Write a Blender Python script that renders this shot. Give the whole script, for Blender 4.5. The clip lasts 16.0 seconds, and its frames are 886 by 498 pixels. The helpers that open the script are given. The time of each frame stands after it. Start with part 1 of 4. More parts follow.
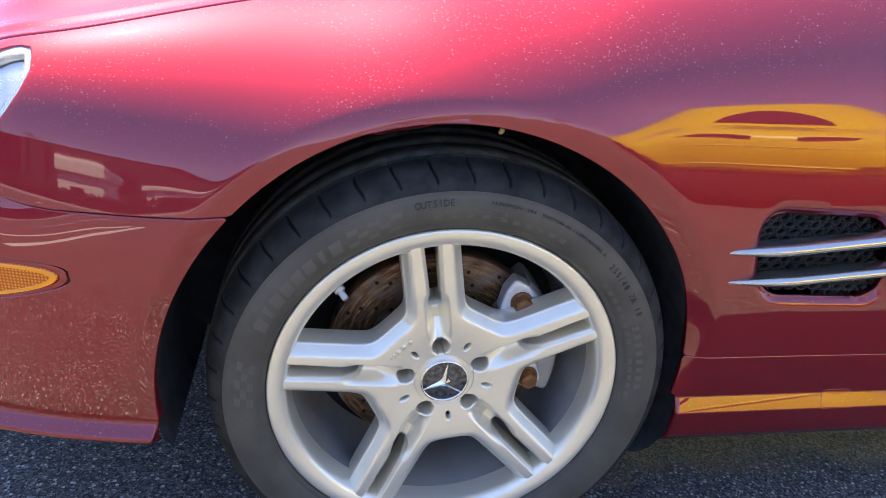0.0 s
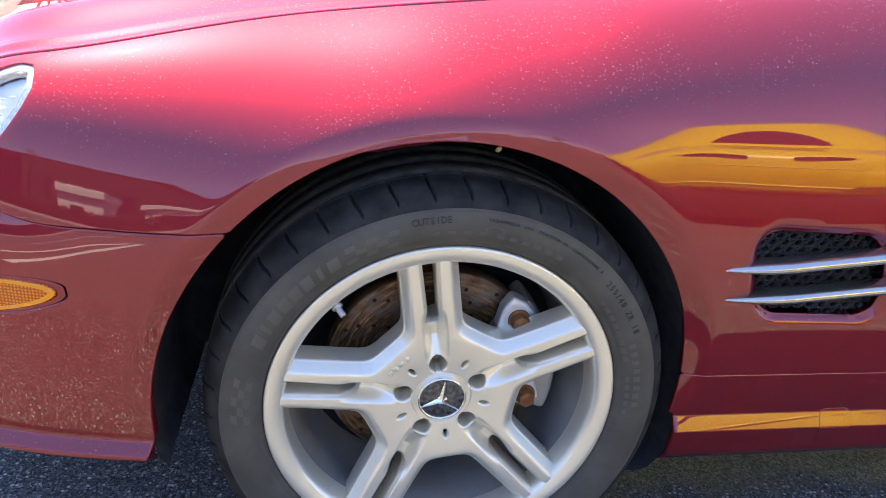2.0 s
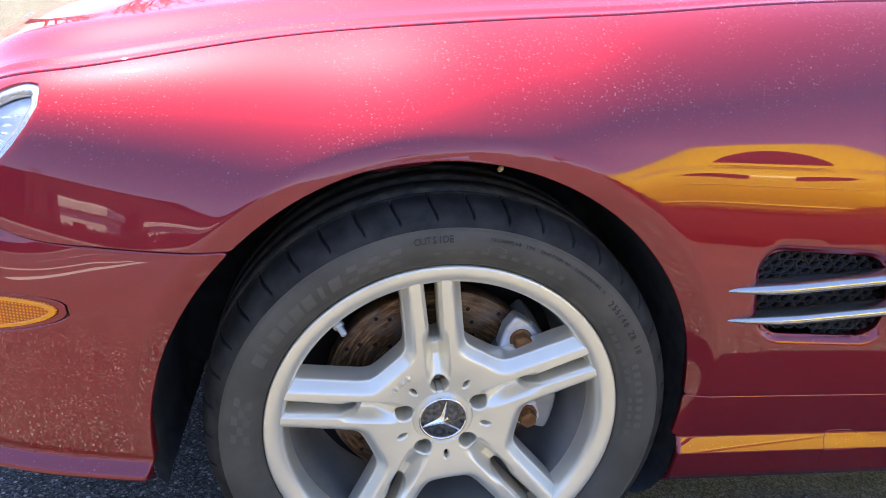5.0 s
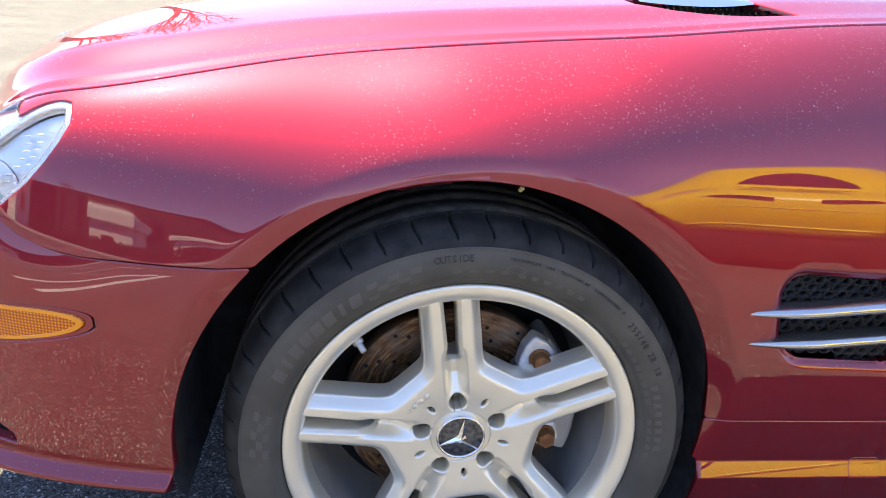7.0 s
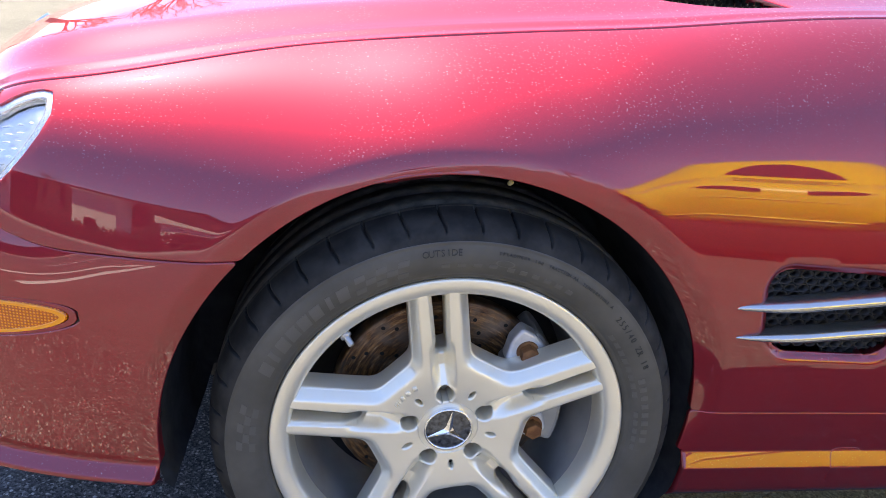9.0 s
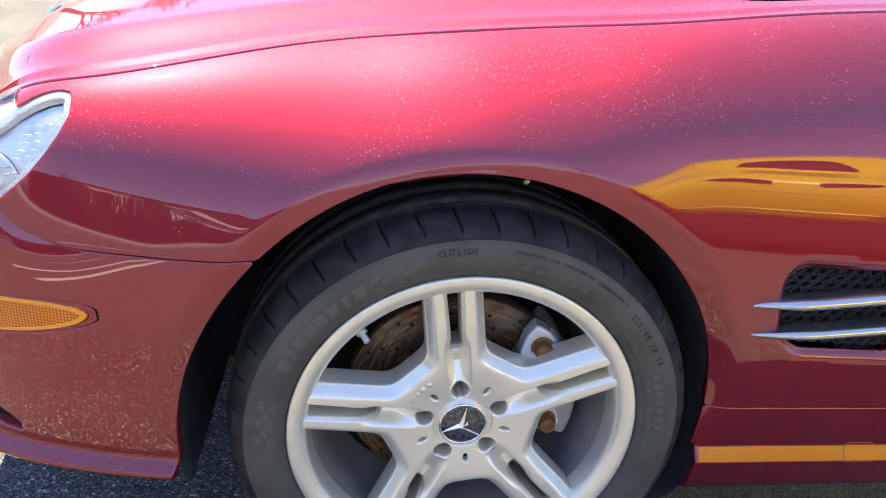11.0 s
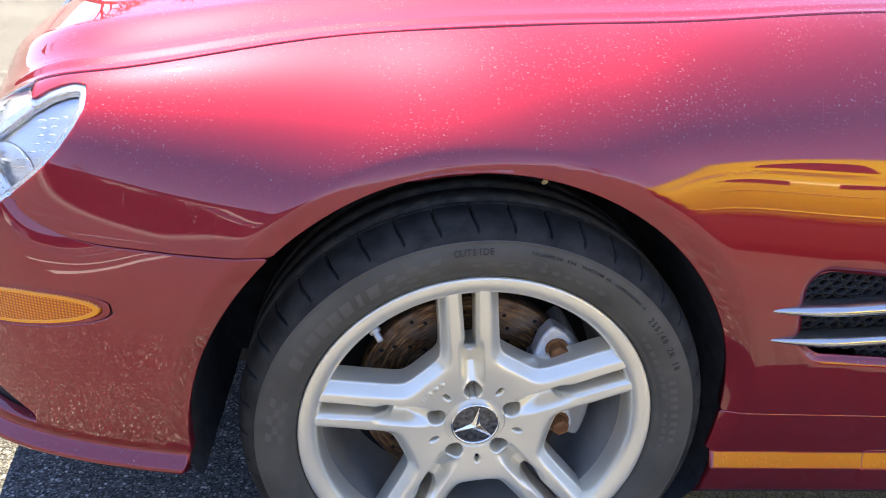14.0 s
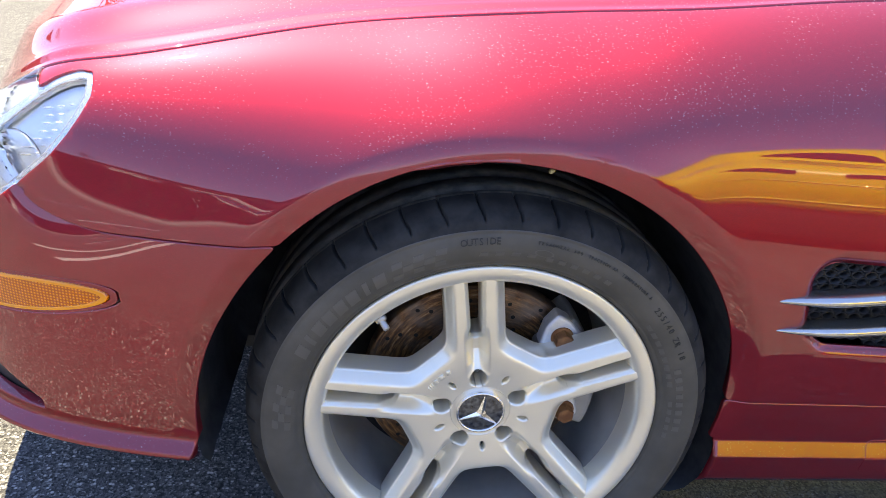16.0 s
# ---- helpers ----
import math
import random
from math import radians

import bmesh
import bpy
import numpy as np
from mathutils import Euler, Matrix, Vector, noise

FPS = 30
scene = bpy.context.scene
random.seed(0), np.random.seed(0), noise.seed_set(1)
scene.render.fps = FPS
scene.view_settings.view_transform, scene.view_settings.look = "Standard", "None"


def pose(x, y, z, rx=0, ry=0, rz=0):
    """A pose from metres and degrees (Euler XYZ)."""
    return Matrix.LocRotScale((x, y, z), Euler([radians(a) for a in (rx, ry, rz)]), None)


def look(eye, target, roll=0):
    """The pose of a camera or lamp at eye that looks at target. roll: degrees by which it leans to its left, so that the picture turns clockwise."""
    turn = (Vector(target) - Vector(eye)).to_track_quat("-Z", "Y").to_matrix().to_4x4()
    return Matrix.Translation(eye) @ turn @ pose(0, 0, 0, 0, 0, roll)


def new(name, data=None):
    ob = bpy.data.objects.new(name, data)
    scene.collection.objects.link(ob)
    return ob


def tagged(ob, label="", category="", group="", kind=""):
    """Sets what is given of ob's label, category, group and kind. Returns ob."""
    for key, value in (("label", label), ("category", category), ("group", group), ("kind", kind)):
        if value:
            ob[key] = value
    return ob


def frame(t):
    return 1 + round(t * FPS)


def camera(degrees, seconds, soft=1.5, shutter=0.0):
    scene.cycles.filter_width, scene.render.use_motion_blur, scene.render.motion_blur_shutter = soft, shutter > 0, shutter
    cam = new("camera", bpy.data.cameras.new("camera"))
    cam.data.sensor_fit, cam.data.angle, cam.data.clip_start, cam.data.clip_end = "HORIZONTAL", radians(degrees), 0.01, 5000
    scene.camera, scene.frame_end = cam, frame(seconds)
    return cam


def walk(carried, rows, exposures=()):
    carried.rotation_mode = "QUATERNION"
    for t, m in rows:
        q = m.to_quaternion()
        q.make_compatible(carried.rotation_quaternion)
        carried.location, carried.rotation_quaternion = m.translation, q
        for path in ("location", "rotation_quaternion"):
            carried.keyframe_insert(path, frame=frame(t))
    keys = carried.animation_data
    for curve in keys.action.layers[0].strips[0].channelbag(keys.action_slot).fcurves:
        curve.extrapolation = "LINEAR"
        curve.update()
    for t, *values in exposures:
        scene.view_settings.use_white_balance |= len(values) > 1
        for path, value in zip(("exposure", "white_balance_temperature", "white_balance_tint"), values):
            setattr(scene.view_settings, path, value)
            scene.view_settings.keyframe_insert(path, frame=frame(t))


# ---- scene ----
cam = camera(64.0, 16.0, soft=0.45)
PATH = [
    (0.0, -0.2109, -0.7947, 0.9027, 65.660, -5.557, -10.506),
    (0.5, -0.2135, -0.7987, 0.8996, 66.736, -5.792, -10.476),
    (1.0, -0.2088, -0.8003, 0.8996, 67.086, -5.636, -10.434),
    (1.5, -0.2101, -0.8010, 0.8997, 67.243, -5.710, -10.542),
    (2.0, -0.2103, -0.8007, 0.8992, 67.397, -5.696, -10.574),
    (2.5, -0.2069, -0.8033, 0.8999, 67.802, -5.594, -10.440),
    (3.0, -0.2074, -0.8009, 0.9007, 67.885, -5.569, -10.626),
    (3.5, -0.2069, -0.7997, 0.8988, 67.906, -5.514, -10.657),
    (4.0, -0.2101, -0.7997, 0.9022, 68.238, -5.512, -10.664),
    (4.5, -0.2097, -0.7986, 0.9010, 68.486, -5.724, -10.685),
    (7.0, -0.2098, -0.8040, 0.9062, 69.902, -5.993, -8.434),
    (7.5, -0.2093, -0.8027, 0.9088, 69.660, -6.155, -8.744),
    (8.0, -0.2095, -0.7999, 0.9117, 69.332, -6.542, -9.309),
    (10.5, -0.2154, -0.7851, 0.9339, 67.145, -6.437, -8.952),
    (11.0, -0.2200, -0.7838, 0.9397, 66.757, -6.375, -8.569),
    (11.5, -0.2209, -0.7809, 0.9446, 66.396, -6.344, -8.145),
    (12.0, -0.2238, -0.7813, 0.9489, 66.567, -6.368, -8.005),
    (12.5, -0.2274, -0.7794, 0.9505, 66.489, -6.289, -7.880),
    (13.0, -0.2281, -0.7780, 0.9513, 66.455, -6.424, -7.619),
    (13.5, -0.2253, -0.7768, 0.9500, 66.214, -6.720, -7.482),
    (14.0, -0.2213, -0.7696, 0.9446, 65.875, -6.828, -7.205),
    (14.5, -0.2235, -0.7666, 0.9441, 65.662, -6.993, -7.118),
    (15.0, -0.2250, -0.7674, 0.9496, 65.619, -7.040, -7.083),
    (15.5, -0.2256, -0.7662, 0.9491, 65.360, -6.906, -6.804),
    (16.0, -0.2251, -0.7670, 0.9472, 64.700, -6.941, -6.838),
]
walk(cam, [(t, pose(*r)) for t, *r in PATH], [(0.0, 4.02, 11000, 8), (16.0, 4.02, 11000, 8)])

# ---- world, sun ----
SUN = Vector((-0.275, 0.455, 0.845)).normalized()
world = bpy.data.worlds.new("world")
scene.world = world
world.use_nodes = True
sky = world.node_tree.nodes.new("ShaderNodeTexSky")
sky.sky_type, sky.sun_disc = "NISHITA", False
sky.sun_elevation, sky.sun_rotation = math.asin(SUN.z), math.atan2(SUN.x, SUN.y)
sky.air_density, sky.dust_density, sky.ozone_density = 0.7, 0.0, 2.0
even = world.node_tree.nodes.new("ShaderNodeGamma")            # a clear spring sky, evenly bright down to the horizon
even.inputs["Gamma"].default_value = 0.60
deep = world.node_tree.nodes.new("ShaderNodeHueSaturation")
deep.inputs["Hue"].default_value, deep.inputs["Saturation"].default_value, deep.inputs["Value"].default_value = 0.506, 1.18, 0.88
world.node_tree.links.new(sky.outputs[0], even.inputs[0])
clear = world.node_tree.nodes.new("ShaderNodeMix")             # clean air: the horizon stays blue
clear.data_type, clear.blend_type = "RGBA", "MULTIPLY"
clear.inputs[0].default_value, clear.inputs[7].default_value = 1.0, (0.66, 0.77, 1.12, 1)
world.node_tree.links.new(even.outputs[0], clear.inputs[6])
world.node_tree.links.new(clear.outputs[2], deep.inputs["Color"])
blue = world.node_tree.nodes.new("ShaderNodeMix")              # no whitish haze low in the sky
blue.data_type = "RGBA"
blue.inputs[0].default_value, blue.inputs[7].default_value = 0.42, (0.38, 0.76, 2.1, 1)
world.node_tree.links.new(deep.outputs[0], blue.inputs[6])
world.node_tree.links.new(blue.outputs[2], world.node_tree.nodes["Background"].inputs[0])
world.node_tree.nodes["Background"].inputs[1].default_value = 0.082
sun = new("sun", bpy.data.lights.new("sun", "SUN"))
sun.data.energy, sun.data.angle, sun.data.color = 1.23, radians(0.5), (0.95, 0.985, 1.0)
sun.matrix_world = look(SUN * 20, (0, 0, 0))


# ---- materials ----
def material(name, color, rough=0.5, metal=0.0, coat=0.0, coat_rough=0.03):
    m = bpy.data.materials.new(name)
    m.use_nodes = True
    b = m.node_tree.nodes["Principled BSDF"]
    b.inputs["Base Color"].default_value = (*color, 1)
    b.inputs["Roughness"].default_value = rough
    b.inputs["Metallic"].default_value = metal
    b.inputs["Coat Weight"].default_value = coat
    b.inputs["Coat Roughness"].default_value = coat_rough
    return m


def nodes_of(m):
    return m.node_tree.nodes, m.node_tree.links, m.node_tree.nodes["Principled BSDF"]


def noise_tex(m, scale, detail=4.0, rough=0.55):
    nt, ln, b = nodes_of(m)
    c = nt.new("ShaderNodeTexCoord")
    n = nt.new("ShaderNodeTexNoise")
    n.inputs["Scale"].default_value, n.inputs["Detail"].default_value = scale, detail
    n.inputs["Roughness"].default_value = rough
    ln.new(c.outputs["Object"], n.inputs["Vector"])
    return n


def ramp(m, source, stops):
    nt, ln, b = nodes_of(m)
    r = nt.new("ShaderNodeValToRGB")
    while len(r.color_ramp.elements) < len(stops):
        r.color_ramp.elements.new(0.5)
    for e, (p, c) in zip(r.color_ramp.elements, stops):
        e.position = p
        e.color = (*c, 1) if len(c) == 3 else (c[0], c[0], c[0], 1)
    ln.new(source, r.inputs["Fac"])
    return r


def mix_color(m, fac, a, b_):
    nt, ln, b = nodes_of(m)
    x = nt.new("ShaderNodeMix")
    x.data_type = "RGBA"
    for sock, v in ((x.inputs[0], fac), (x.inputs[6], a), (x.inputs[7], b_)):
        if isinstance(v, (int, float)):
            sock.default_value = v
        elif isinstance(v, tuple):
            sock.default_value = (*v, 1)
        else:
            ln.new(v, sock)
    return x.outputs[2]


def bump(m, source, strength, distance, into=None):
    nt, ln, b = nodes_of(m)
    u = nt.new("ShaderNodeBump")
    u.inputs["Strength"].default_value, u.inputs["Distance"].default_value = strength, distance
    ln.new(source, u.inputs["Height"])
    ln.new(u.outputs[0], into or b.inputs["Normal"])
    return u


def mottled(name, a, b_, scale, rough=0.6, metal=0.0, bump_mm=0.0, coat=0.0, fine=0.0):
    """A surface whose colour wanders between a and b_, with relief of bump_mm."""
    m = material(name, a, rough, metal, coat)
    nt, ln, bs = nodes_of(m)
    n = noise_tex(m, scale)
    r = ramp(m, n.outputs["Fac"], [(0.35, a), (0.65, b_)])
    ln.new(r.outputs[0], bs.inputs["Base Color"])
    if bump_mm:
        f = noise_tex(m, fine or scale * 6)
        bump(m, f.outputs["Fac"], 0.6, bump_mm / 1000)
    return m


def paint_material():
    """Dark red metallic lacquer with a film of dust specks."""
    m = material("red_metallic_paint", (0.28, 0.007, 0.014), 0.54, 0.9, 1.0, 0.014)
    nt, ln, b = nodes_of(m)
    b.inputs["Coat IOR"].default_value = 1.67
    b.inputs["Specular IOR Level"].default_value = 0.0
    b.inputs["Specular Tint"].default_value = (0.55, 0.03, 0.07, 1)
    fl = nt.new("ShaderNodeTexVoronoi")
    fl.inputs["Scale"].default_value = 1500
    c = nt.new("ShaderNodeTexCoord")
    ln.new(c.outputs["Object"], fl.inputs["Vector"])
    r = ramp(m, fl.outputs["Color"], [(0.2, (0.255, 0.0062, 0.012)), (0.8, (0.325, 0.0080, 0.016))])
    patch = noise_tex(m, 7.0, 3.0)
    speck = nt.new("ShaderNodeTexVoronoi")
    speck.inputs["Scale"].default_value = 310
    speck.inputs["Randomness"].default_value = 1.0
    warp = noise_tex(m, 500, 1)
    bend = nt.new("ShaderNodeVectorMath")
    bend.operation = "MULTIPLY_ADD"
    ln.new(warp.outputs["Color"], bend.inputs[0])
    bend.inputs[1].default_value = (0.0035, 0.0035, 0.0035)
    ln.new(c.outputs["Object"], bend.inputs[2])
    squash = nt.new("ShaderNodeVectorMath")
    squash.operation = "MULTIPLY"
    ln.new(bend.outputs[0], squash.inputs[0])
    squash.inputs[1].default_value = (0.6, 1.0, 1.1)
    ln.new(squash.outputs[0], speck.inputs["Vector"])
    spot = ramp(m, speck.outputs["Distance"], [(0.08, (1.0,)), (0.26, (0.0,))])
    pick = nt.new("ShaderNodeSeparateColor")
    ln.new(speck.outputs["Color"], pick.inputs[0])
    gate = nt.new("ShaderNodeMath")
    gate.operation = "MULTIPLY"
    pr = ramp(m, patch.outputs["Fac"], [(0.34, (0.12,)), (0.60, (1.0,))])
    ln.new(pick.outputs[0], gate.inputs[0])
    ln.new(pr.outputs[0], gate.inputs[1])
    thr = ramp(m, gate.outputs[0], [(0.20, (0.0,)), (0.60, (1.0,))])
    mask = nt.new("ShaderNodeMath")
    mask.operation = "MULTIPLY"
    ln.new(spot.outputs[0], mask.inputs[0])
    shape = nt.new("ShaderNodeNewGeometry")                    # dust settles where the panel faces up
    facing = nt.new("ShaderNodeSeparateXYZ")
    ln.new(shape.outputs["Normal"], facing.inputs[0])
    lies = ramp(m, facing.outputs[2], [(0.26, (0.08,)), (0.52, (1.0,))])
    settled = nt.new("ShaderNodeMath")
    settled.operation = "MULTIPLY"
    ln.new(thr.outputs[0], settled.inputs[0])
    ln.new(lies.outputs[0], settled.inputs[1])
    ln.new(settled.outputs[0], mask.inputs[1])
    ln.new(r.outputs[0], b.inputs["Base Color"])
    dust = nt.new("ShaderNodeBsdfDiffuse")
    dust.inputs["Color"].default_value = (0.56, 0.47, 0.46, 1)
    half = nt.new("ShaderNodeMath")
    half.operation = "MULTIPLY_ADD"
    ln.new(mask.outputs[0], half.inputs[0])
    half.inputs[1].default_value, half.inputs[2].default_value = 0.40, 0.001
    haze = nt.new("ShaderNodeBsdfGlossy")                      # fine scratches and dust in the lacquer
    haze.inputs["Color"].default_value, haze.inputs["Roughness"].default_value = (0.80, 0.70, 1.0, 1), 0.45
    film = nt.new("ShaderNodeMixShader")
    film.inputs[0].default_value = 0.017
    ln.new(b.outputs[0], film.inputs[1])
    ln.new(haze.outputs[0], film.inputs[2])
    mx = nt.new("ShaderNodeMixShader")
    ln.new(half.outputs[0], mx.inputs[0])
    ln.new(film.outputs[0], mx.inputs[1])
    ln.new(dust.outputs[0], mx.inputs[2])
    ln.new(mx.outputs[0], nt["Material Output"].inputs["Surface"])
    return m


def ground_material():
    """Worn asphalt: fine dark binder, small pale grit and a few larger stones, with broad stains."""
    m = material("asphalt", (0.08, 0.08, 0.078), 0.95)
    nt, ln, b = nodes_of(m)
    c = nt.new("ShaderNodeTexCoord")
    st = nt.new("ShaderNodeTexVoronoi")
    st.inputs["Scale"].default_value = 270
    ln.new(c.outputs["Object"], st.inputs["Vector"])
    sep = nt.new("ShaderNodeSeparateColor")
    ln.new(st.outputs["Color"], sep.inputs[0])
    grains = ramp(m, sep.outputs[0], [(0.0, (0.030, 0.030, 0.031)), (0.45, (0.084, 0.085, 0.086)), (0.85, (0.152, 0.153, 0.153)), (1.0, (0.34, 0.34, 0.33))])
    peb = nt.new("ShaderNodeTexVoronoi")
    peb.inputs["Scale"].default_value = 105
    ln.new(c.outputs["Object"], peb.inputs["Vector"])
    psep = nt.new("ShaderNodeSeparateColor")
    ln.new(peb.outputs["Color"], psep.inputs[0])
    pick = ramp(m, psep.outputs[1], [(0.72, (0.0,)), (0.80, (1.0,))])
    core = ramp(m, peb.outputs["Distance"], [(0.22, (1.0,)), (0.38, (0.0,))])
    pm = nt.new("ShaderNodeMath")
    pm.operation = "MULTIPLY"
    ln.new(pick.outputs[0], pm.inputs[0])
    ln.new(core.outputs[0], pm.inputs[1])
    stones = mix_color(m, pm.outputs[0], grains.outputs[0], (0.50, 0.49, 0.47))
    place = nt.new("ShaderNodeSeparateXYZ")                    # yellow bounce light under the parked car, behind the wheel, put into the colour
    ln.new(c.outputs["Object"], place.inputs[0])
    ragged = noise_tex(m, 9.0, 4.0)
    edge = nt.new("ShaderNodeMath")
    edge.operation = "MULTIPLY_ADD"
    ln.new(ragged.outputs["Fac"], edge.inputs[0])
    edge.inputs[1].default_value = 0.16
    ln.new(place.outputs[1], edge.inputs[2])
    inner_edge = ramp(m, edge.outputs[0], [(0.20, (0.0,)), (0.30, (1.0,))])
    from_x = ramp(m, place.outputs[0], [(0.10, (0.0,)), (0.35, (1.0,))])
    bounce_mask = nt.new("ShaderNodeMath")
    bounce_mask.operation = "MULTIPLY"
    ln.new(inner_edge.outputs[0], bounce_mask.inputs[0])
    ln.new(from_x.outputs[0], bounce_mask.inputs[1])
    for axis, stops in ((1, [(0.50, (1.0,)), (0.57, (0.0,))]), (0, [(0.65, (1.0,)), (0.80, (0.0,))])):
        scaled = nt.new("ShaderNodeMath")                      # the tint ends at the car's far side and behind its doors
        scaled.operation = "MULTIPLY"
        ln.new(place.outputs[axis], scaled.inputs[0])
        scaled.inputs[1].default_value = 0.3
        end = ramp(m, scaled.outputs[0], stops)
        bounded = nt.new("ShaderNodeMath")
        bounded.operation = "MULTIPLY"
        ln.new(bounce_mask.outputs[0], bounded.inputs[0])
        ln.new(end.outputs[0], bounded.inputs[1])
        bounce_mask = bounded
    bounce_tone = ramp(m, sep.outputs[1], [(0.0, (0.13, 0.095, 0.045)), (0.6, (0.30, 0.225, 0.11)), (1.0, (0.46, 0.37, 0.20))])
    stones = mix_color(m, bounce_mask.outputs[0], stones, bounce_tone.outputs[0])
    big = noise_tex(m, 1.6, 5.0)
    tone = ramp(m, big.outputs["Fac"], [(0.3, (0.78, 0.77, 0.75)), (0.7, (1.12, 1.10, 1.06))])
    mul = nt.new("ShaderNodeMix")
    mul.data_type, mul.blend_type = "RGBA", "MULTIPLY"
    mul.inputs[0].default_value = 1.0
    ln.new(stones, mul.inputs[6])
    ln.new(tone.outputs[0], mul.inputs[7])
    ln.new(mul.outputs[2], b.inputs["Base Color"])
    b.inputs["Specular IOR Level"].default_value = 0.25
    bump(m, st.outputs["Distance"], 0.7, 0.002)
    return m


PAINT = paint_material()
ASPHALT = ground_material()
RUBBER = mottled("tyre_rubber", (0.052, 0.048, 0.040), (0.082, 0.075, 0.062), 14, 0.56, 0.0, 0.25, 0.0, 420)
TREAD = mottled("dusty_tread", (0.030, 0.027, 0.022), (0.090, 0.080, 0.062), 55, 0.85, 0.0, 0.6, 0.0, 300)
SHOULDER = mottled("clean_shoulder_rubber", (0.015, 0.0145, 0.0135), (0.036, 0.034, 0.030), 30, 0.7, 0.0, 0.3, 0.0, 300)
SHOULDER.node_tree.nodes["Principled BSDF"].inputs["Specular IOR Level"].default_value = 0.15
RUBBER_DARK = material("tyre_small_lettering", (0.020, 0.019, 0.018), 0.6)
RUBBER_RAISED = material("tyre_lettering", (0.088, 0.082, 0.072), 0.5)
ALLOY = mottled("silver_wheel_paint", (0.82, 0.765, 0.63), (0.88, 0.825, 0.69), 5, 0.30, 0.6, 0.05, 0.5, 900)
CHROME = material("chrome", (0.85, 0.85, 0.86), 0.08, 1.0)
SATIN = material("satin_silver", (0.50, 0.50, 0.49), 0.26, 0.95)
BLACK = mottled("black_plastic", (0.010, 0.010, 0.011), (0.020, 0.020, 0.020), 20, 0.55, 0.0, 0.3)
LINER = mottled("liner_felt", (0.016, 0.018, 0.020), (0.040, 0.042, 0.043), 30, 0.9, 0.0, 0.5)
RUST = mottled("rusty_iron", (0.16, 0.055, 0.018), (0.30, 0.13, 0.05), 60, 0.75, 0.25, 0.4)


def disc_material():
    """Rusted iron, streaked round the hub, with worn grey patches."""
    m = material("brake_disc_iron", (0.15, 0.06, 0.02), 0.5, 0.45)
    nt, ln, b = nodes_of(m)
    c = nt.new("ShaderNodeTexCoord")
    sep = nt.new("ShaderNodeSeparateXYZ")
    ln.new(c.outputs["Object"], sep.inputs[0])
    flat = nt.new("ShaderNodeCombineXYZ")
    ln.new(sep.outputs[0], flat.inputs[0])
    ln.new(sep.outputs[2], flat.inputs[1])
    rad = nt.new("ShaderNodeVectorMath")
    rad.operation = "LENGTH"
    ln.new(flat.outputs[0], rad.inputs[0])
    ang = nt.new("ShaderNodeMath")
    ang.operation = "ARCTAN2"
    ln.new(sep.outputs[0], ang.inputs[0])
    ln.new(sep.outputs[2], ang.inputs[1])
    polar = nt.new("ShaderNodeCombineXYZ")
    ln.new(rad.outputs["Value"], polar.inputs[0])
    stretch = nt.new("ShaderNodeMath")
    stretch.operation = "MULTIPLY"
    ln.new(ang.outputs[0], stretch.inputs[0])
    stretch.inputs[1].default_value = 0.022
    ln.new(stretch.outputs[0], polar.inputs[1])
    n = nt.new("ShaderNodeTexNoise")
    n.inputs["Scale"].default_value, n.inputs["Detail"].default_value, n.inputs["Roughness"].default_value = 210, 6, 0.65
    ln.new(polar.outputs[0], n.inputs["Vector"])
    rust = ramp(m, n.outputs["Fac"], [(0.30, (0.022, 0.010, 0.005)), (0.47, (0.085, 0.034, 0.011)), (0.60, (0.24, 0.115, 0.042)), (0.74, (0.40, 0.33, 0.27))])
    big = noise_tex(m, 22, 4)
    worn = ramp(m, big.outputs["Fac"], [(0.46, (0.0,)), (0.66, (0.7,))])
    ln.new(mix_color(m, worn.outputs[0], rust.outputs[0], (0.16, 0.13, 0.11)), b.inputs["Base Color"])
    bump(m, n.outputs["Fac"], 0.5, 0.0006)
    return m


DISC = disc_material()
# near-black colour of the discs that stand for shade inside holes
HOLE_SHADE = material("drilled_hole", (0.01, 0.008, 0.006), 0.9)
CALIPER = mottled("cast_aluminium", (0.52, 0.53, 0.55), (0.68, 0.69, 0.70), 40, 0.45, 0.5, 0.4)
BARREL = mottled("barrel_grime", (0.30, 0.295, 0.28), (0.44, 0.43, 0.41), 9, 0.5, 0.5, 0.2)
CAP = mottled("cap_enamel", (0.012, 0.012, 0.014), (0.10, 0.10, 0.095), 130, 0.25, 0.0, 0.1, 0.5)
YELLOW = mottled("yellow_paint", (0.98, 0.72, 0.008), (0.96, 0.68, 0.006), 3, 0.35, 0.0, 0.0, 1.0)
DARKGLASS = material("dark_glass", (0.01, 0.01, 0.012), 0.05, 0.0, 1.0)
WHITE = mottled("white_panel", (0.80, 0.80, 0.78), (0.70, 0.70, 0.68), 2, 0.6)
BRICK = mottled("dark_brick", (0.030, 0.022, 0.020), (0.055, 0.036, 0.030), 6, 0.9)
REDBRICK = mottled("red_brick", (0.30, 0.09, 0.05), (0.42, 0.15, 0.08), 4, 0.9)
BARK = mottled("bark", (0.09, 0.07, 0.055), (0.16, 0.12, 0.09), 8, 0.9)
RECESS = mottled("recess_grey", (0.13, 0.115, 0.09), (0.20, 0.18, 0.15), 60, 0.75, 0.0)
CONCRETE = mottled("concrete", (0.30, 0.295, 0.285), (0.37, 0.363, 0.35), 3, 0.9)
FOLIAGE = mottled("evergreen", (0.012, 0.020, 0.010), (0.03, 0.045, 0.02), 3, 0.9)


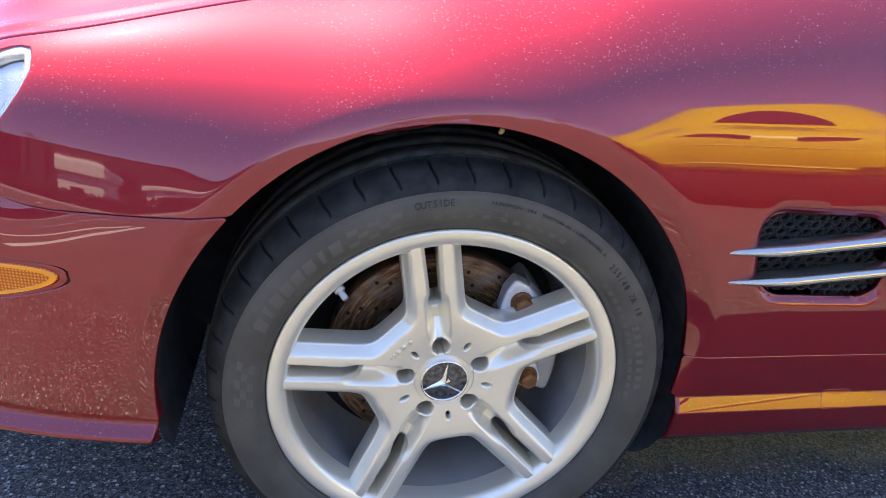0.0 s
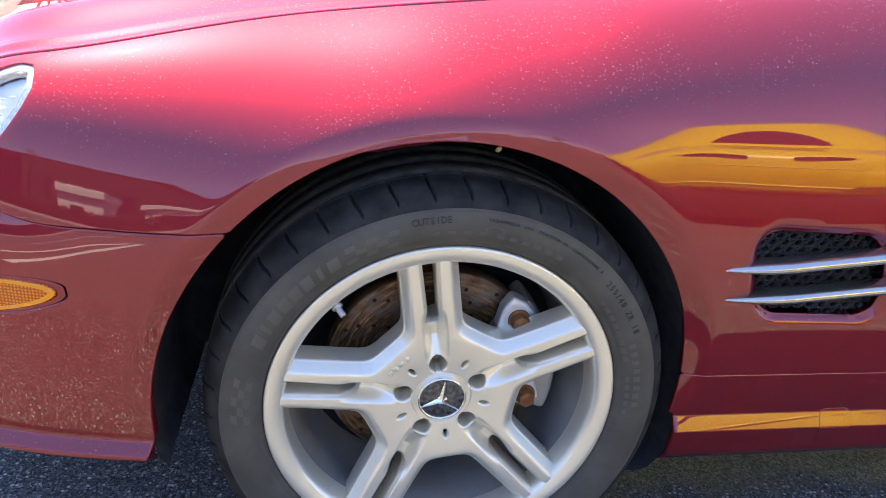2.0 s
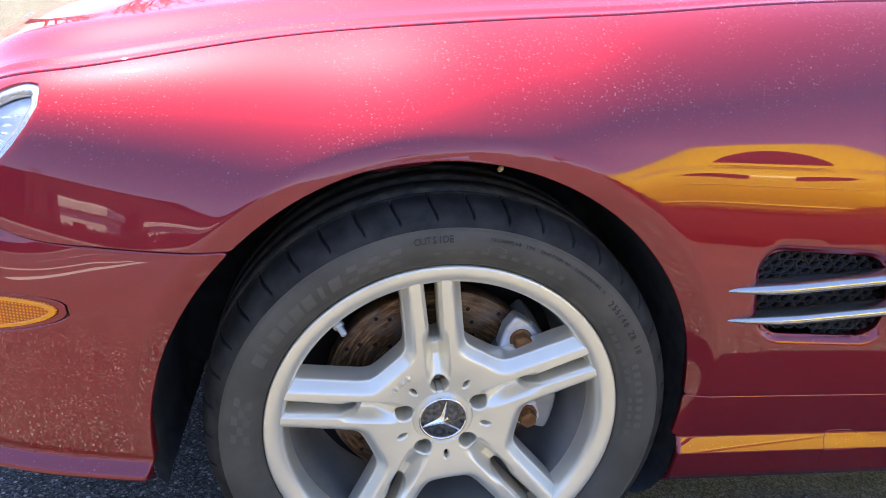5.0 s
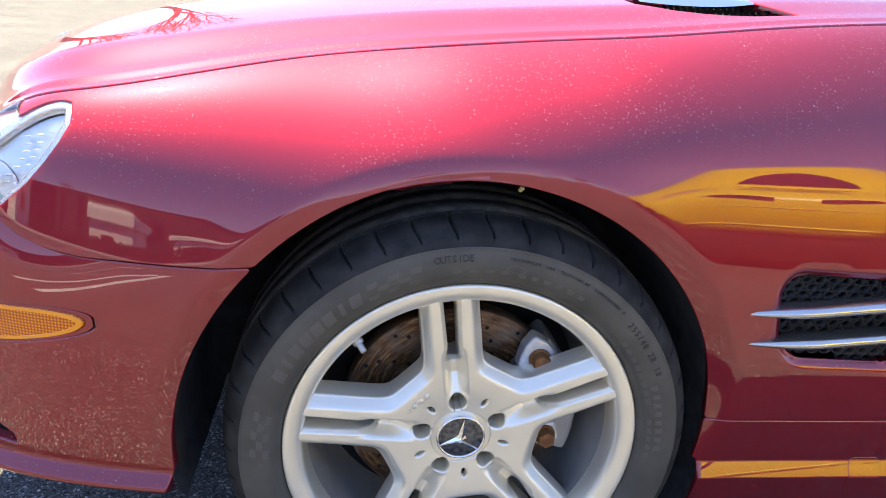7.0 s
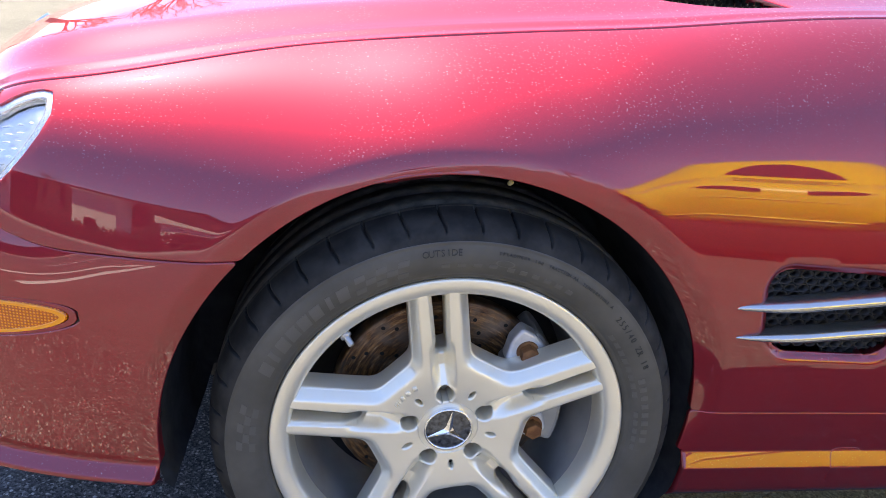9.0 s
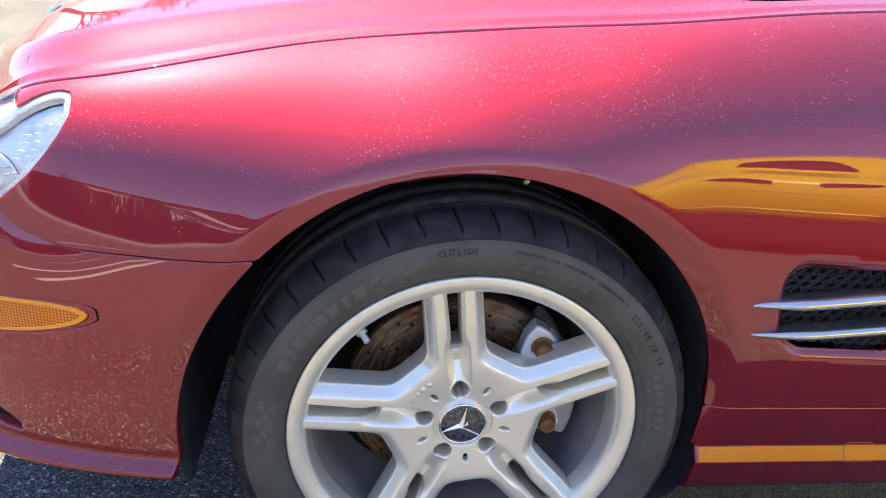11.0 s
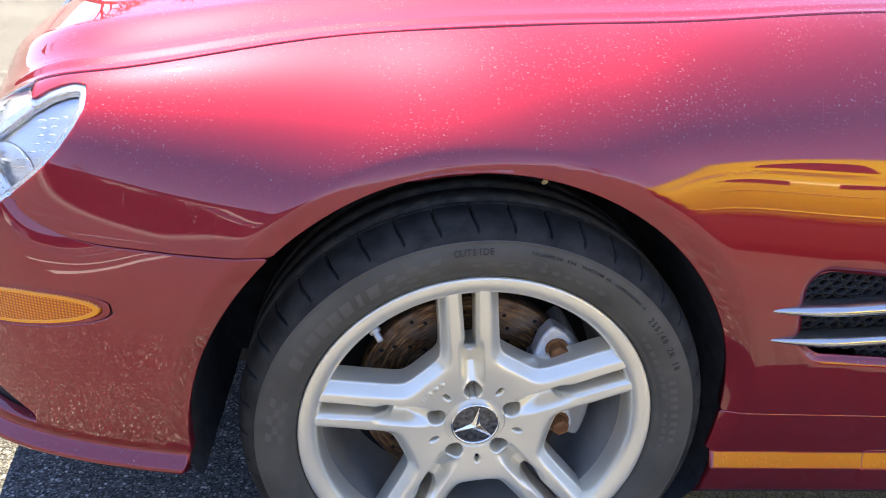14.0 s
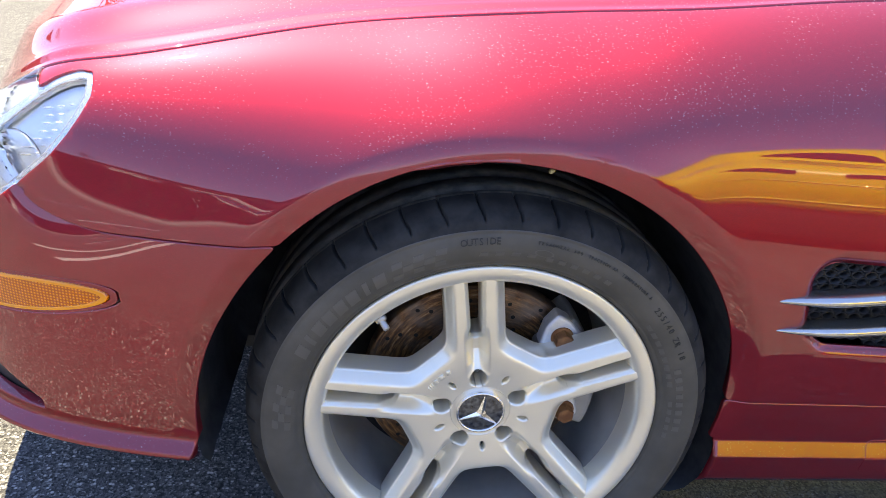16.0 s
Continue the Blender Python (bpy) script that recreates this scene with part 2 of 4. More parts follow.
def amber_material():
    m = material("amber_lens", (0.95, 0.30, 0.01), 0.2, 0.0, 0.4)
    nt, ln, b = nodes_of(m)
    c = nt.new("ShaderNodeTexCoord")
    w = []
    for axis in ("X", "Z"):
        t = nt.new("ShaderNodeTexWave")
        t.wave_type, t.bands_direction = "BANDS", axis
        t.inputs["Scale"].default_value = 78
        ln.new(c.outputs["Object"], t.inputs["Vector"])
        w.append(t)
    mn = nt.new("ShaderNodeMath")
    mn.operation = "MULTIPLY"
    ln.new(w[0].outputs["Fac"], mn.inputs[0])
    ln.new(w[1].outputs["Fac"], mn.inputs[1])
    r = ramp(m, mn.outputs[0], [(0.0, (0.52, 0.080, 0.001)), (0.8, (0.95, 0.27, 0.006))])
    ln.new(r.outputs[0], b.inputs["Base Color"])
    bump(m, mn.outputs[0], 0.5, 0.0006)
    return m


def clear_material():
    m = material("clear_lens", (1, 1, 1), 0.02)
    b = m.node_tree.nodes["Principled BSDF"]
    b.inputs["Transmission Weight"].default_value = 1.0
    b.inputs["IOR"].default_value = 1.25
    return m


LAMPWHITE = material("bright_lamp_plating", (0.66, 0.69, 0.72), 0.22, 0.92)
FACETS = material("faceted_chrome", (0.60, 0.65, 0.70), 0.28, 0.9)
bump(FACETS, noise_tex(FACETS, 40, 1).outputs["Fac"], 0.25, 0.004)
AMBER = amber_material()
CLEAR = clear_material()


# ---- mesh helpers ----
def spline(xs, ys):
    """Natural cubic spline through the points, straight outside them."""
    xs, ys = np.array(xs, float), np.array(ys, float)
    n = len(xs)
    h = np.diff(xs)
    a, r = np.eye(n), np.zeros(n)
    for i in range(1, n - 1):
        a[i, i - 1:i + 2] = h[i - 1], 2 * (h[i - 1] + h[i]), h[i]
        r[i] = 6 * ((ys[i + 1] - ys[i]) / h[i] - (ys[i] - ys[i - 1]) / h[i - 1])
    m = np.linalg.solve(a, r)

    def f(x):
        x = np.asarray(x, float)
        q = np.clip(x, xs[0], xs[-1])
        i = np.clip(np.searchsorted(xs, q) - 1, 0, n - 2)
        d0, d1, hh = q - xs[i], xs[i + 1] - q, h[i]
        y = m[i] * d1**3 / (6 * hh) + m[i + 1] * d0**3 / (6 * hh) + (ys[i] / hh - m[i] * hh / 6) * d1 + (ys[i + 1] / hh - m[i + 1] * hh / 6) * d0
        s0 = (ys[1] - ys[0]) / h[0] - h[0] * m[1] / 6
        s1 = (ys[-1] - ys[-2]) / h[-1] + h[-1] * m[-2] / 6
        return y + np.where(x < xs[0], (x - xs[0]) * s0, 0) + np.where(x > xs[-1], (x - xs[-1]) * s1, 0)
    return f


def smooth(a, b, x):
    t = np.clip((np.asarray(x, float) - a) / (b - a), 0, 1)
    return t * t * (3 - 2 * t)


def part(name, bm, mat, parent=None, label="", at=None, smooth_shade=True):
    me = bpy.data.meshes.new(name)
    bm.to_mesh(me)
    bm.free()
    me.materials.append(mat)
    if smooth_shade:
        me.polygons.foreach_set("use_smooth", [True] * len(me.polygons))
    ob = new(name, me)
    if at is not None:
        ob.matrix_world = at
    ob.parent = parent
    if label:
        tagged(ob, label)
    return ob


def mesh_part(name, verts, faces, mat, parent=None, label="", normals=None, at=None, flat=False):
    me = bpy.data.meshes.new(name)
    me.from_pydata([tuple(map(float, v)) for v in verts], [], faces)
    me.materials.append(mat)
    if not flat:
        me.polygons.foreach_set("use_smooth", [True] * len(me.polygons))
    if normals is not None:
        me.normals_split_custom_set_from_vertices([tuple(map(float, v)) for v in normals])
    ob = new(name, me)
    if at is not None:
        ob.matrix_world = at
    ob.parent = parent
    if label:
        tagged(ob, label)
    return ob


def unit(v):
    return v / np.maximum(np.linalg.norm(v, axis=-1, keepdims=True), 1e-12)


def sheet(us, vs, level, place, depth=0.012, edge=0.0012, draft=0.0, skip=None, flip=False, axis=None):
    """The part of the sheet place(u, v) where level(u, v) >= 0, with rounded edges turned back by depth.
    Returns verts, faces, normals."""
    U, V = np.meshgrid(us, vs, indexing="ij")
    L = level(U, V)
    nv = len(vs)
    pts, index, faces = [], {}, []

    def corner(i, j):
        k = i * nv + j
        if k not in index:
            index[k] = len(pts)
            pts.append((us[i], vs[j]))
        return index[k]

    def cross(a, b):
        k = (min(a, b), max(a, b))
        if k not in index:
            (i, j), (m, n) = divmod(k[0], nv), divmod(k[1], nv)
            la, lb = L[i, j], L[m, n]
            f = min(max(la / (la - lb), 0.02), 0.98)
            index[k] = len(pts)
            pts.append((us[i] + (us[m] - us[i]) * f, vs[j] + (vs[n] - vs[j]) * f))
        return index[k]
    inside = L >= 0
    some = inside[:-1, :-1] | inside[1:, :-1] | inside[1:, 1:] | inside[:-1, 1:]
    for i, j in zip(*np.nonzero(some)):
        ring = [(i, j), (i + 1, j), (i + 1, j + 1), (i, j + 1)]
        poly = []
        for q in range(4):
            a, b = ring[q], ring[(q + 1) % 4]
            if inside[a]:
                poly.append(corner(*a))
            if inside[a] != inside[b]:
                poly.append(cross(a[0] * nv + a[1], b[0] * nv + b[1]))
        if len(poly) > 2:
            faces.append(poly[::-1] if flip else poly)
    if not faces:
        return None
    pts = np.array(pts)
    u, v = pts[:, 0], pts[:, 1]
    P = place(u, v)
    e = 1e-4
    n = unit(np.cross(place(u + e, v) - place(u - e, v), place(u, v + e) - place(u, v - e)))
    if flip:
        n = -n
    if depth <= 0:
        return P, faces, n
    directed = {}
    for f in faces:
        for a, b in zip(f, f[1:] + f[:1]):
            directed[(a, b)] = directed.get((a, b), 0) + 1
    border = [(a, b) for a, b in directed if (b, a) not in directed]
    if skip is not None:
        s = skip(u, v)
        border = [(a, b) for a, b in border if not (s[a] and s[b])]
    t = np.zeros_like(P)
    for a, b in border:
        w = np.cross(P[b] - P[a], n[a])
        t[a] += w
        t[b] += w
    on = sorted({k for ab in border for k in ab})
    t = unit(t)
    if axis is not None:
        t = unit(t - np.outer(t @ axis, axis))
    verts, norms = list(P), list(n)
    prev = {k: k for k in on}
    for out, back, blend in ((edge * 0.35, edge * 0.12, 0.5), (edge * 0.75, edge * 0.5, 1.0), (edge, edge * 1.4, 4.0), (edge + draft, depth, 50.0)):
        nxt = {}
        for k in on:
            nxt[k] = len(verts)
            verts.append(P[k] + t[k] * out - (n[k] if axis is None else axis) * back)
            norms.append(unit(n[k] + t[k] * blend))
        for a, b in border:
            faces.append([prev[b], prev[a], nxt[a], nxt[b]])
        prev = nxt
    return np.array(verts), faces, np.array(norms)


def lathe(profile, seg, axis_y=True):
    """Verts and faces of a profile of (radius, y) turned about the y axis; the outside is to the left of the way along it."""
    verts, faces, n = [], [], len(profile)
    for k in range(seg):
        a = 2 * math.pi * k / seg
        verts += [(r * math.sin(a), y, r * math.cos(a)) for r, y in profile]
    for k in range(seg):
        m = (k + 1) % seg
        for j in range(n - 1):
            faces.append([k * n + j, k * n + j + 1, m * n + j + 1, m * n + j])
    return verts, faces


def box_bm(lo, hi, bevel=0.0, segments=2, bm=None):
    bm = bm or bmesh.new()
    made = bmesh.ops.create_cube(bm, size=1)["verts"]
    for v in made:
        v.co = Vector([(a + b) / 2 + c * (b - a) for a, b, c in zip(lo, hi, v.co)])
    if bevel:
        es = list({e for v in made for e in v.link_edges})
        bmesh.ops.bevel(bm, geom=es, offset=bevel, segments=segments, affect="EDGES", profile=0.5)
    return bm


def cyl_bm(r, depth, seg, m, r2=None, bevel=0.0):
    bm = bmesh.new()
    bmesh.ops.create_cone(bm, cap_ends=True, segments=seg, radius1=r, radius2=r if r2 is None else r2, depth=depth)
    if bevel:
        es = [e for e in bm.edges if len(e.link_faces) == 2 and any(len(f.verts) > 4 for f in e.link_faces)]
        bmesh.ops.bevel(bm, geom=es, offset=bevel, segments=2, affect="EDGES", profile=0.5)
    bmesh.ops.transform(bm, matrix=m, verts=bm.verts)
    return bm


# ---- ground ----
def build_ground():
    xs = [-400, -60, -12] + [-6 + 0.5 * k for k in range(29)] + [14, 60, 400]
    ys = [-400, -60, -14] + [-8 + 0.5 * k for k in range(29)] + [14, 60, 400]
    v = [(x, y, 0.0) for x in xs for y in ys]
    n = len(ys)
    f = [[i * n + j, (i + 1) * n + j, (i + 1) * n + j + 1, i * n + j + 1] for i in range(len(xs) - 1) for j in range(n - 1)]
    tagged(mesh_part("ground", v, f, ASPHALT), "worn grey asphalt with pale grit", "asphalt", kind="structure")


build_ground()

# ---- the red car ----
car = tagged(new("car"), "dark red metallic sports car with silver alloy wheel", "car")
car.location = (0, 0, 0)
CENTRE = 0.90                                    # the car's middle plane
plan_x = [3.62, 3.3, 2.5, 1.6, 0.9, 0.35, 0.0, -0.30, -0.42, -0.52, -0.62, -0.70, -0.77, -0.82, -0.845]
plan_y = [0.14, 0.03, -0.005, -0.012, -0.012, -0.014, -0.018, -0.015, -0.006, 0.010, 0.048, 0.115, 0.24, 0.47, CENTRE]
plan_s = np.concatenate([[0], np.cumsum(np.hypot(np.diff(plan_x), np.diff(plan_y)))])
plan_X, plan_Y = spline(plan_s, plan_x), spline(plan_s, plan_y)
Z_H = spline([-0.85, -0.75, -0.65, -0.55, -0.45, -0.3, -0.03, 0.15, 0.35, 0.7, 1.5, 3.7], [0.53, 0.57, 0.625, 0.655, 0.645, 0.632, 0.703, 0.724, 0.737, 0.765, 0.775, 0.78])
Z_TOP = spline([-0.85, -0.75, -0.65, -0.6, -0.55, -0.505, -0.46, -0.397, -0.263, -0.125, 0.092, 0.244, 0.402, 0.56, 0.9, 1.5, 3.7],
               [0.59, 0.655, 0.708, 0.730, 0.744, 0.752, 0.760, 0.773, 0.800, 0.823, 0.856, 0.878, 0.903, 0.924, 0.950, 0.965, 0.95])
TAU1 = radians(70)
TAU0 = spline([-0.85, -0.45, -0.30, -0.16, 0.0, 0.10, 0.18, 0.26, 0.36, 3.7], [radians(q) for q in (11, 11, 14, 23, 26, 22, 14, 11, 11, 11)])
Z_LOW, Z_MID = 0.17, 0.50
ARCH = (-0.012, 0.318, 0.372, 0.381)             # middle x, z and half-axes of the wheel opening


CREASE = spline([-0.85, -0.5, -0.32, -0.18, -0.05, 0.13, 0.28, 0.50, 3.7], [0.20, 0.12, 0.60, 1.0, 1.15, 1.0, 0.55, -0.35, -0.4])
SEAM = spline([-0.66, -0.62, -0.60, -0.58, -0.56, -0.535, -0.50, -0.44, -0.38, -0.31, -0.25], [0.72, 0.672, 0.644, 0.620, 0.602, 0.590, 0.581, 0.577, 0.575, 0.575, 0.576])


def arch_gap(x, z):
    """Distance outside the wheel opening's edge."""
    dx, dz = x - ARCH[0], np.maximum(z - ARCH[1], -0.03)
    return (np.sqrt((dx / ARCH[2])**2 + (dz / ARCH[3])**2) - 1) * 0.38


def side(u, v):
    """The car's flank and nose: u along the plan from the tail to the nose, v from the sill (0) over the widest line (1) to the bonnet gap (2)."""
    u, v = np.asarray(u, float), np.asarray(v, float)
    x, y = plan_X(u), plan_Y(u)
    tx, ty = plan_X(u + 1e-3) - plan_X(u - 1e-3), plan_Y(u + 1e-3) - plan_Y(u - 1e-3)
    l = np.hypot(tx, ty)
    ix, iy = ty / l, -tx / l
    zh, zt = Z_H(x), Z_TOP(x)
    z_low = np.where(v < 0.5, Z_LOW + v / 0.5 * (Z_MID - Z_LOW), Z_MID + (v - 0.5) / 0.5 * (zh - Z_MID))
    low_turn = TAU0(x)
    tau = low_turn + np.clip(v - 1, 0, 2) * (TAU1 - low_turn)
    up = v > 1
    lean, span = CREASE(x), TAU1 - low_turn              # the crown is flatter over the wheel
    rise_to = lambda t: (1 - 0.5 * lean) * (np.sin(t) - np.sin(low_turn)) + lean * ((t - low_turn) * np.sin(t) + np.cos(t) - np.cos(low_turn)) / span
    R = (zt - zh) / rise_to(TAU1)
    crown = R * ((1 - 0.5 * lean) * (np.cos(low_turn) - np.cos(tau)) + lean * (np.sin(tau) - np.sin(low_turn) - (tau - low_turn) * np.cos(tau)) / span)
    z = np.where(up, zh + R * rise_to(tau), z_low)
    fall = np.clip(zh - z_low, 0, 1)
    t0, k = np.tan(low_turn), 1.15 + 2.6 * (np.tan(low_turn) - math.tan(radians(11)))
    inset = np.where(up, crown, -(t0 * fall - 0.5 * k * np.minimum(fall, 0.30)**2 - k * 0.30 * np.maximum(fall - 0.30, 0)))
    swell = 0.0042 * np.sin(np.pi * np.clip(fall / 0.22, 0, 1))**2 * smooth(-0.28, -0.42, x)
    inset = inset + 0.012 - swell
    d = arch_gap(x, z)
    w = 0.025 + 0.010 * np.clip((x - ARCH[0]) / 0.37, 0, 1)
    s = 0.0034
    q = np.clip((w - np.maximum(d, 0)) / s, -30, 30)
    over = smooth(-0.22, -0.06, x) * smooth(0.22, 0.08, x)
    flare = ((0.38 - 0.035 * over) * s * np.log1p(np.exp(q)) + 6.0 * over * np.clip(0.014 - np.maximum(d, 0), 0, 1)**2) * smooth(0.26, 0.45, z) * smooth(0.6, 0.42, np.abs(x))
    lip = 0.0215 * np.clip((0.280 - z) / 0.0172, 0, 1) * smooth(-0.381, -0.389, x)
    skirt = 0.0148 * np.clip((0.283 - z) / 0.024, 0, 1) * smooth(0.364, 0.370, x)
    tuck = 0.9 * np.clip(0.215 - z, 0, 1)**1.5 * 4 + 1.3 * np.clip(0.258 - z, 0, 1) * smooth(-0.37, -0.389, x)
    below = SEAM(x) - z
    roll = 0.0055 * np.clip(1 - below / 0.055, 0, 1)**2 * (below > 0) * smooth(-0.42, -0.56, x)
    hollow = 0.010 * np.clip(1 + vent_in(x, z) / 0.016, 0, 1)**2 * (x > 0.3)
    inset = inset + flare + roll + hollow - lip - skirt + tuck
    return np.stack([x + ix * inset, y + iy * inset, z + 0 * x], -1)


def flat_xz(u, v):
    p = side(u, v)
    return p[..., 0], p[..., 2]


s_of = lambda x: np.interp(-x, [-a for a in plan_x], plan_s)
US = np.concatenate([np.arange(s_of(3.6), s_of(0.95), 0.05), np.arange(s_of(0.95), s_of(-0.74), 0.0045), np.arange(s_of(-0.74), plan_s[-1], 0.02), [plan_s[-1]]])
z_rows = np.array([0.17, 0.19, 0.20, 0.208, 0.215, 0.222, 0.235, 0.244, 0.250, 0.2545, 0.2575, 0.260, 0.266, 0.275, 0.281, 0.2835, 0.2865, 0.290, 0.295] + [0.301 + 0.0066 * k for k in range(30)])
VS = np.concatenate([(z_rows - Z_LOW) / (Z_MID - Z_LOW) * 0.5, np.linspace(0.5, 1.0, 27), np.linspace(1.0, 2.0, 46)[1:]])
VS = np.unique(VS)


def oval(x, z, cx, cz, a, b, turn):
    """Roughly the distance inside a turned ellipse."""
    c, s = math.cos(turn), math.sin(turn)
    p, q = (x - cx) * c + (z - cz) * s, -(x - cx) * s + (z - cz) * c
    rho = np.sqrt((p / a)**2 + (q / b)**2) + 1e-9
    grad = np.sqrt((p / a**2)**2 + (q / b**2)**2) / rho
    return (1 - rho) * np.sqrt(b / np.maximum(grad, 1e-6))


def round_box(x, z, x0, x1, z0, z1, r):
    dx = np.maximum(np.maximum(x0 + r - x, x - x1 + r), 0)
    dz = np.maximum(np.maximum(z0 + r - z, z - z1 + r), 0)
    near = np.minimum(np.minimum(x - x0, x1 - x), np.minimum(z - z0, z1 - z))
    return np.where((dx > 0) & (dz > 0), r - np.hypot(dx, dz), near)


LAMP_X = [-0.86, -0.70, -0.65, -0.606, -0.594, -0.582, -0.574, -0.566, -0.560, -0.5555, -0.550, -0.541, -0.529, -0.518, -0.510, -0.50]
LAMP_Z = [0.620, 0.675, 0.698, 0.717, 0.7235, 0.730, 0.7335, 0.731, 0.723, 0.7175, 0.721, 0.7275, 0.7335, 0.7375, 0.739, 0.7385]


LAMP_REAR_Z = [0.545, 0.575, 0.600, 0.625, 0.653, 0.678, 0.700, 0.720, 0.732, 0.745]
LAMP_REAR_X = [-0.670, -0.630, -0.598, -0.569, -0.539, -0.519, -0.505, -0.496, -0.497, -0.503]


def lamp_in(x, z):
    """Inside the headlamp: below its double-arched top, ahead of its slanting rear edge."""
    rear = (np.interp(z, LAMP_REAR_Z, LAMP_REAR_X) - x) * 0.75
    return np.minimum.reduce([rear, np.interp(x, LAMP_X, LAMP_Z) - z, z - 0.545])


def marker_in(x, z):
    return oval(x, z, -0.607, 0.4775, 0.130, 0.0225, 0.15)


def inlet_in(x, z):
    return np.minimum(np.minimum(-0.586 - x, z - 0.287), 0.306 - (x + 0.586) * 0.75 - z)


def vent_in(x, z):
    return round_box(x + 0.25 * (z - 0.52), z + 0.03 * (x - 0.5), 0.420, 0.630, 0.469, 0.599, 0.040)


def fender_level(u, v):
    x, z = flat_xz(u, v)
    a = arch_gap(x, z)
    front = np.where(x < -0.2, z - SEAM(x) - 0.0022, 1)
    low = np.where(x > 0.2, z - 0.362, 1)
    lamp = -lamp_in(x, z) - 0.002
    lamp = np.where(x < -0.45, lamp, 1)
    return np.minimum.reduce([a, front, low, lamp, 0.93 - x, np.where(x > 0.3, -vent_in(x, z), 1), 2.0 - v + 1e-6 + 0 * x])


def bumper_level(u, v):
    x, z = flat_xz(u, v)
    a = arch_gap(x, z)
    lamp = -lamp_in(x, z) - 0.002
    return np.minimum.reduce([a, SEAM(np.minimum(x, -0.2)) - 0.0022 - z, -0.25 - x, -marker_in(x, z) - 0.0068, -inlet_in(x, z), np.where(x < -0.45, lamp, 1), z - 0.238])


def sill_level(u, v):
    x, z = flat_xz(u, v)
    return np.minimum.reduce([np.where(x < 0.5, arch_gap(x, z), 1), 0.359 - z, x - np.where(z < 0.29, 0.367, 0.3), 2.40 - x])


def door_level(u, v):
    x, z = flat_xz(u, v)
    return np.minimum.reduce([x - 0.935, 2.15 - x, z - 0.362])


def quarter_level(u, v):
    x, z = flat_xz(u, v)
    r = np.hypot(x - 2.55, np.maximum(z, 0.30) - 0.325)
    return np.minimum.reduce([x - 2.155, np.where(x > 2.404, 1, z - 0.362), r - 0.375])


def mirror(ob, name, parent):
    """The same panel on the far flank."""
    me = ob.data.copy()
    n = len(me.vertices)
    co = np.empty(n * 3)
    me.vertices.foreach_get("co", co)
    co = co.reshape(-1, 3)
    co[:, 1] = 2 * CENTRE - co[:, 1]
    me.vertices.foreach_set("co", co.ravel())
    me.flip_normals()
    o = new(name, me)
    o.parent = parent
    return o


panels = {}
for name, level in (("fender", fender_level), ("bumper", bumper_level), ("sill", sill_level), ("door", door_level), ("rear_quarter", quarter_level)):
    v, f, n = sheet(US, VS, level, side, depth=0.007 if name == "sill" else 0.016, edge=0.0022, flip=True)
    panels[name] = mesh_part(name, v, f, PAINT, car, normals=n)
    mirror(panels[name], name, car)

# seams seen dark inside the gaps
def inner_skin(u, v):
    e = 1e-3
    n = unit(np.cross(side(u + e, v) - side(u - e, v), side(u, v + e) - side(u, v - e)))
    return side(u, v) + n * 0.018


def skin_level(u, v):
    x, z = flat_xz(u, v)
    lamp = np.where(x < -0.45, -lamp_in(x, z) + 0.004, 1)
    return np.minimum.reduce([arch_gap(x, z) - 0.006, lamp, np.where(x > 0.3, -vent_in(x, z) + 0.0, 1), np.where(x < -0.5, -inlet_in(x, z), 1), 2.35 - x, z - 0.2])


v, f, n = sheet(US[::2], VS[::2], skin_level, inner_skin, depth=0, flip=True)
inner = mesh_part("body_shell", v, f, BLACK, car, "black inner body shell in the panel gaps")

# ---- bonnet ----
top_u = np.array([s_of(a) for a in (0.96, 0.75, 0.56, 0.402, 0.244, 0.092, -0.125, -0.263, -0.397, -0.46, -0.51, -0.55, -0.59, -0.63, -0.67, -0.71, -0.75, -0.79, -0.815)])
top_pts = side(top_u, np.full(len(top_u), 2.0))[::-1]
bon_y, bon_z = spline(top_pts[:, 0], top_pts[:, 1]), spline(top_pts[:, 0], top_pts[:, 2])
CREST = spline([-0.86, -0.83, -0.78, -0.72, -0.667, -0.615, -0.53, -0.3, 0.0, 0.4, 0.8, 1.0], [0.61, 0.654, 0.70, 0.747, 0.773, 0.791, 0.815, 0.862, 0.908, 0.957, 0.992, 1.005])


def bonnet(x, w):
    """x along the car, w across it: 0 at the gap to the fender, 1 at the middle."""
    x, w = np.asarray(x, float), np.asarray(w, float)
    y0 = bon_y(x) + 0.0055
    y = y0 + (CENTRE - y0) * w
    d = y - y0
    z0, rise = bon_z(x), CREST(x) - bon_z(x)
    r = 0.04 * np.clip(d / 0.04, 0, 1) + 0.05 * smooth(0.008, 0.030, d) + 0.25 * smooth(0.030, 0.140, d) + 0.66 * (1 - np.maximum(1 - w, 0)**2.2)
    return np.stack([x, y, z0 + 0.003 + rise * r], -1)


BX = np.concatenate([np.arange(float(top_pts[0, 0]), -0.4, 0.008), np.arange(-0.4, 0.95, 0.012)])
BW = np.concatenate([np.linspace(0, 0.16, 50), np.linspace(0.16, 1.0, 40)[1:]])


def bonnet_vent_in(x, w):
    p = bonnet(x, w)
    x, y = p[..., 0], p[..., 1]
    near = np.interp(x, [0.24, 0.29, 0.326, 0.362, 0.399, 0.47], [0.280, 0.238, 0.220, 0.206, 0.197, 0.191])
    return np.minimum.reduce([y - near, 0.335 - y, x - 0.245, 0.470 - 0.55 * (y - 0.191) - x])


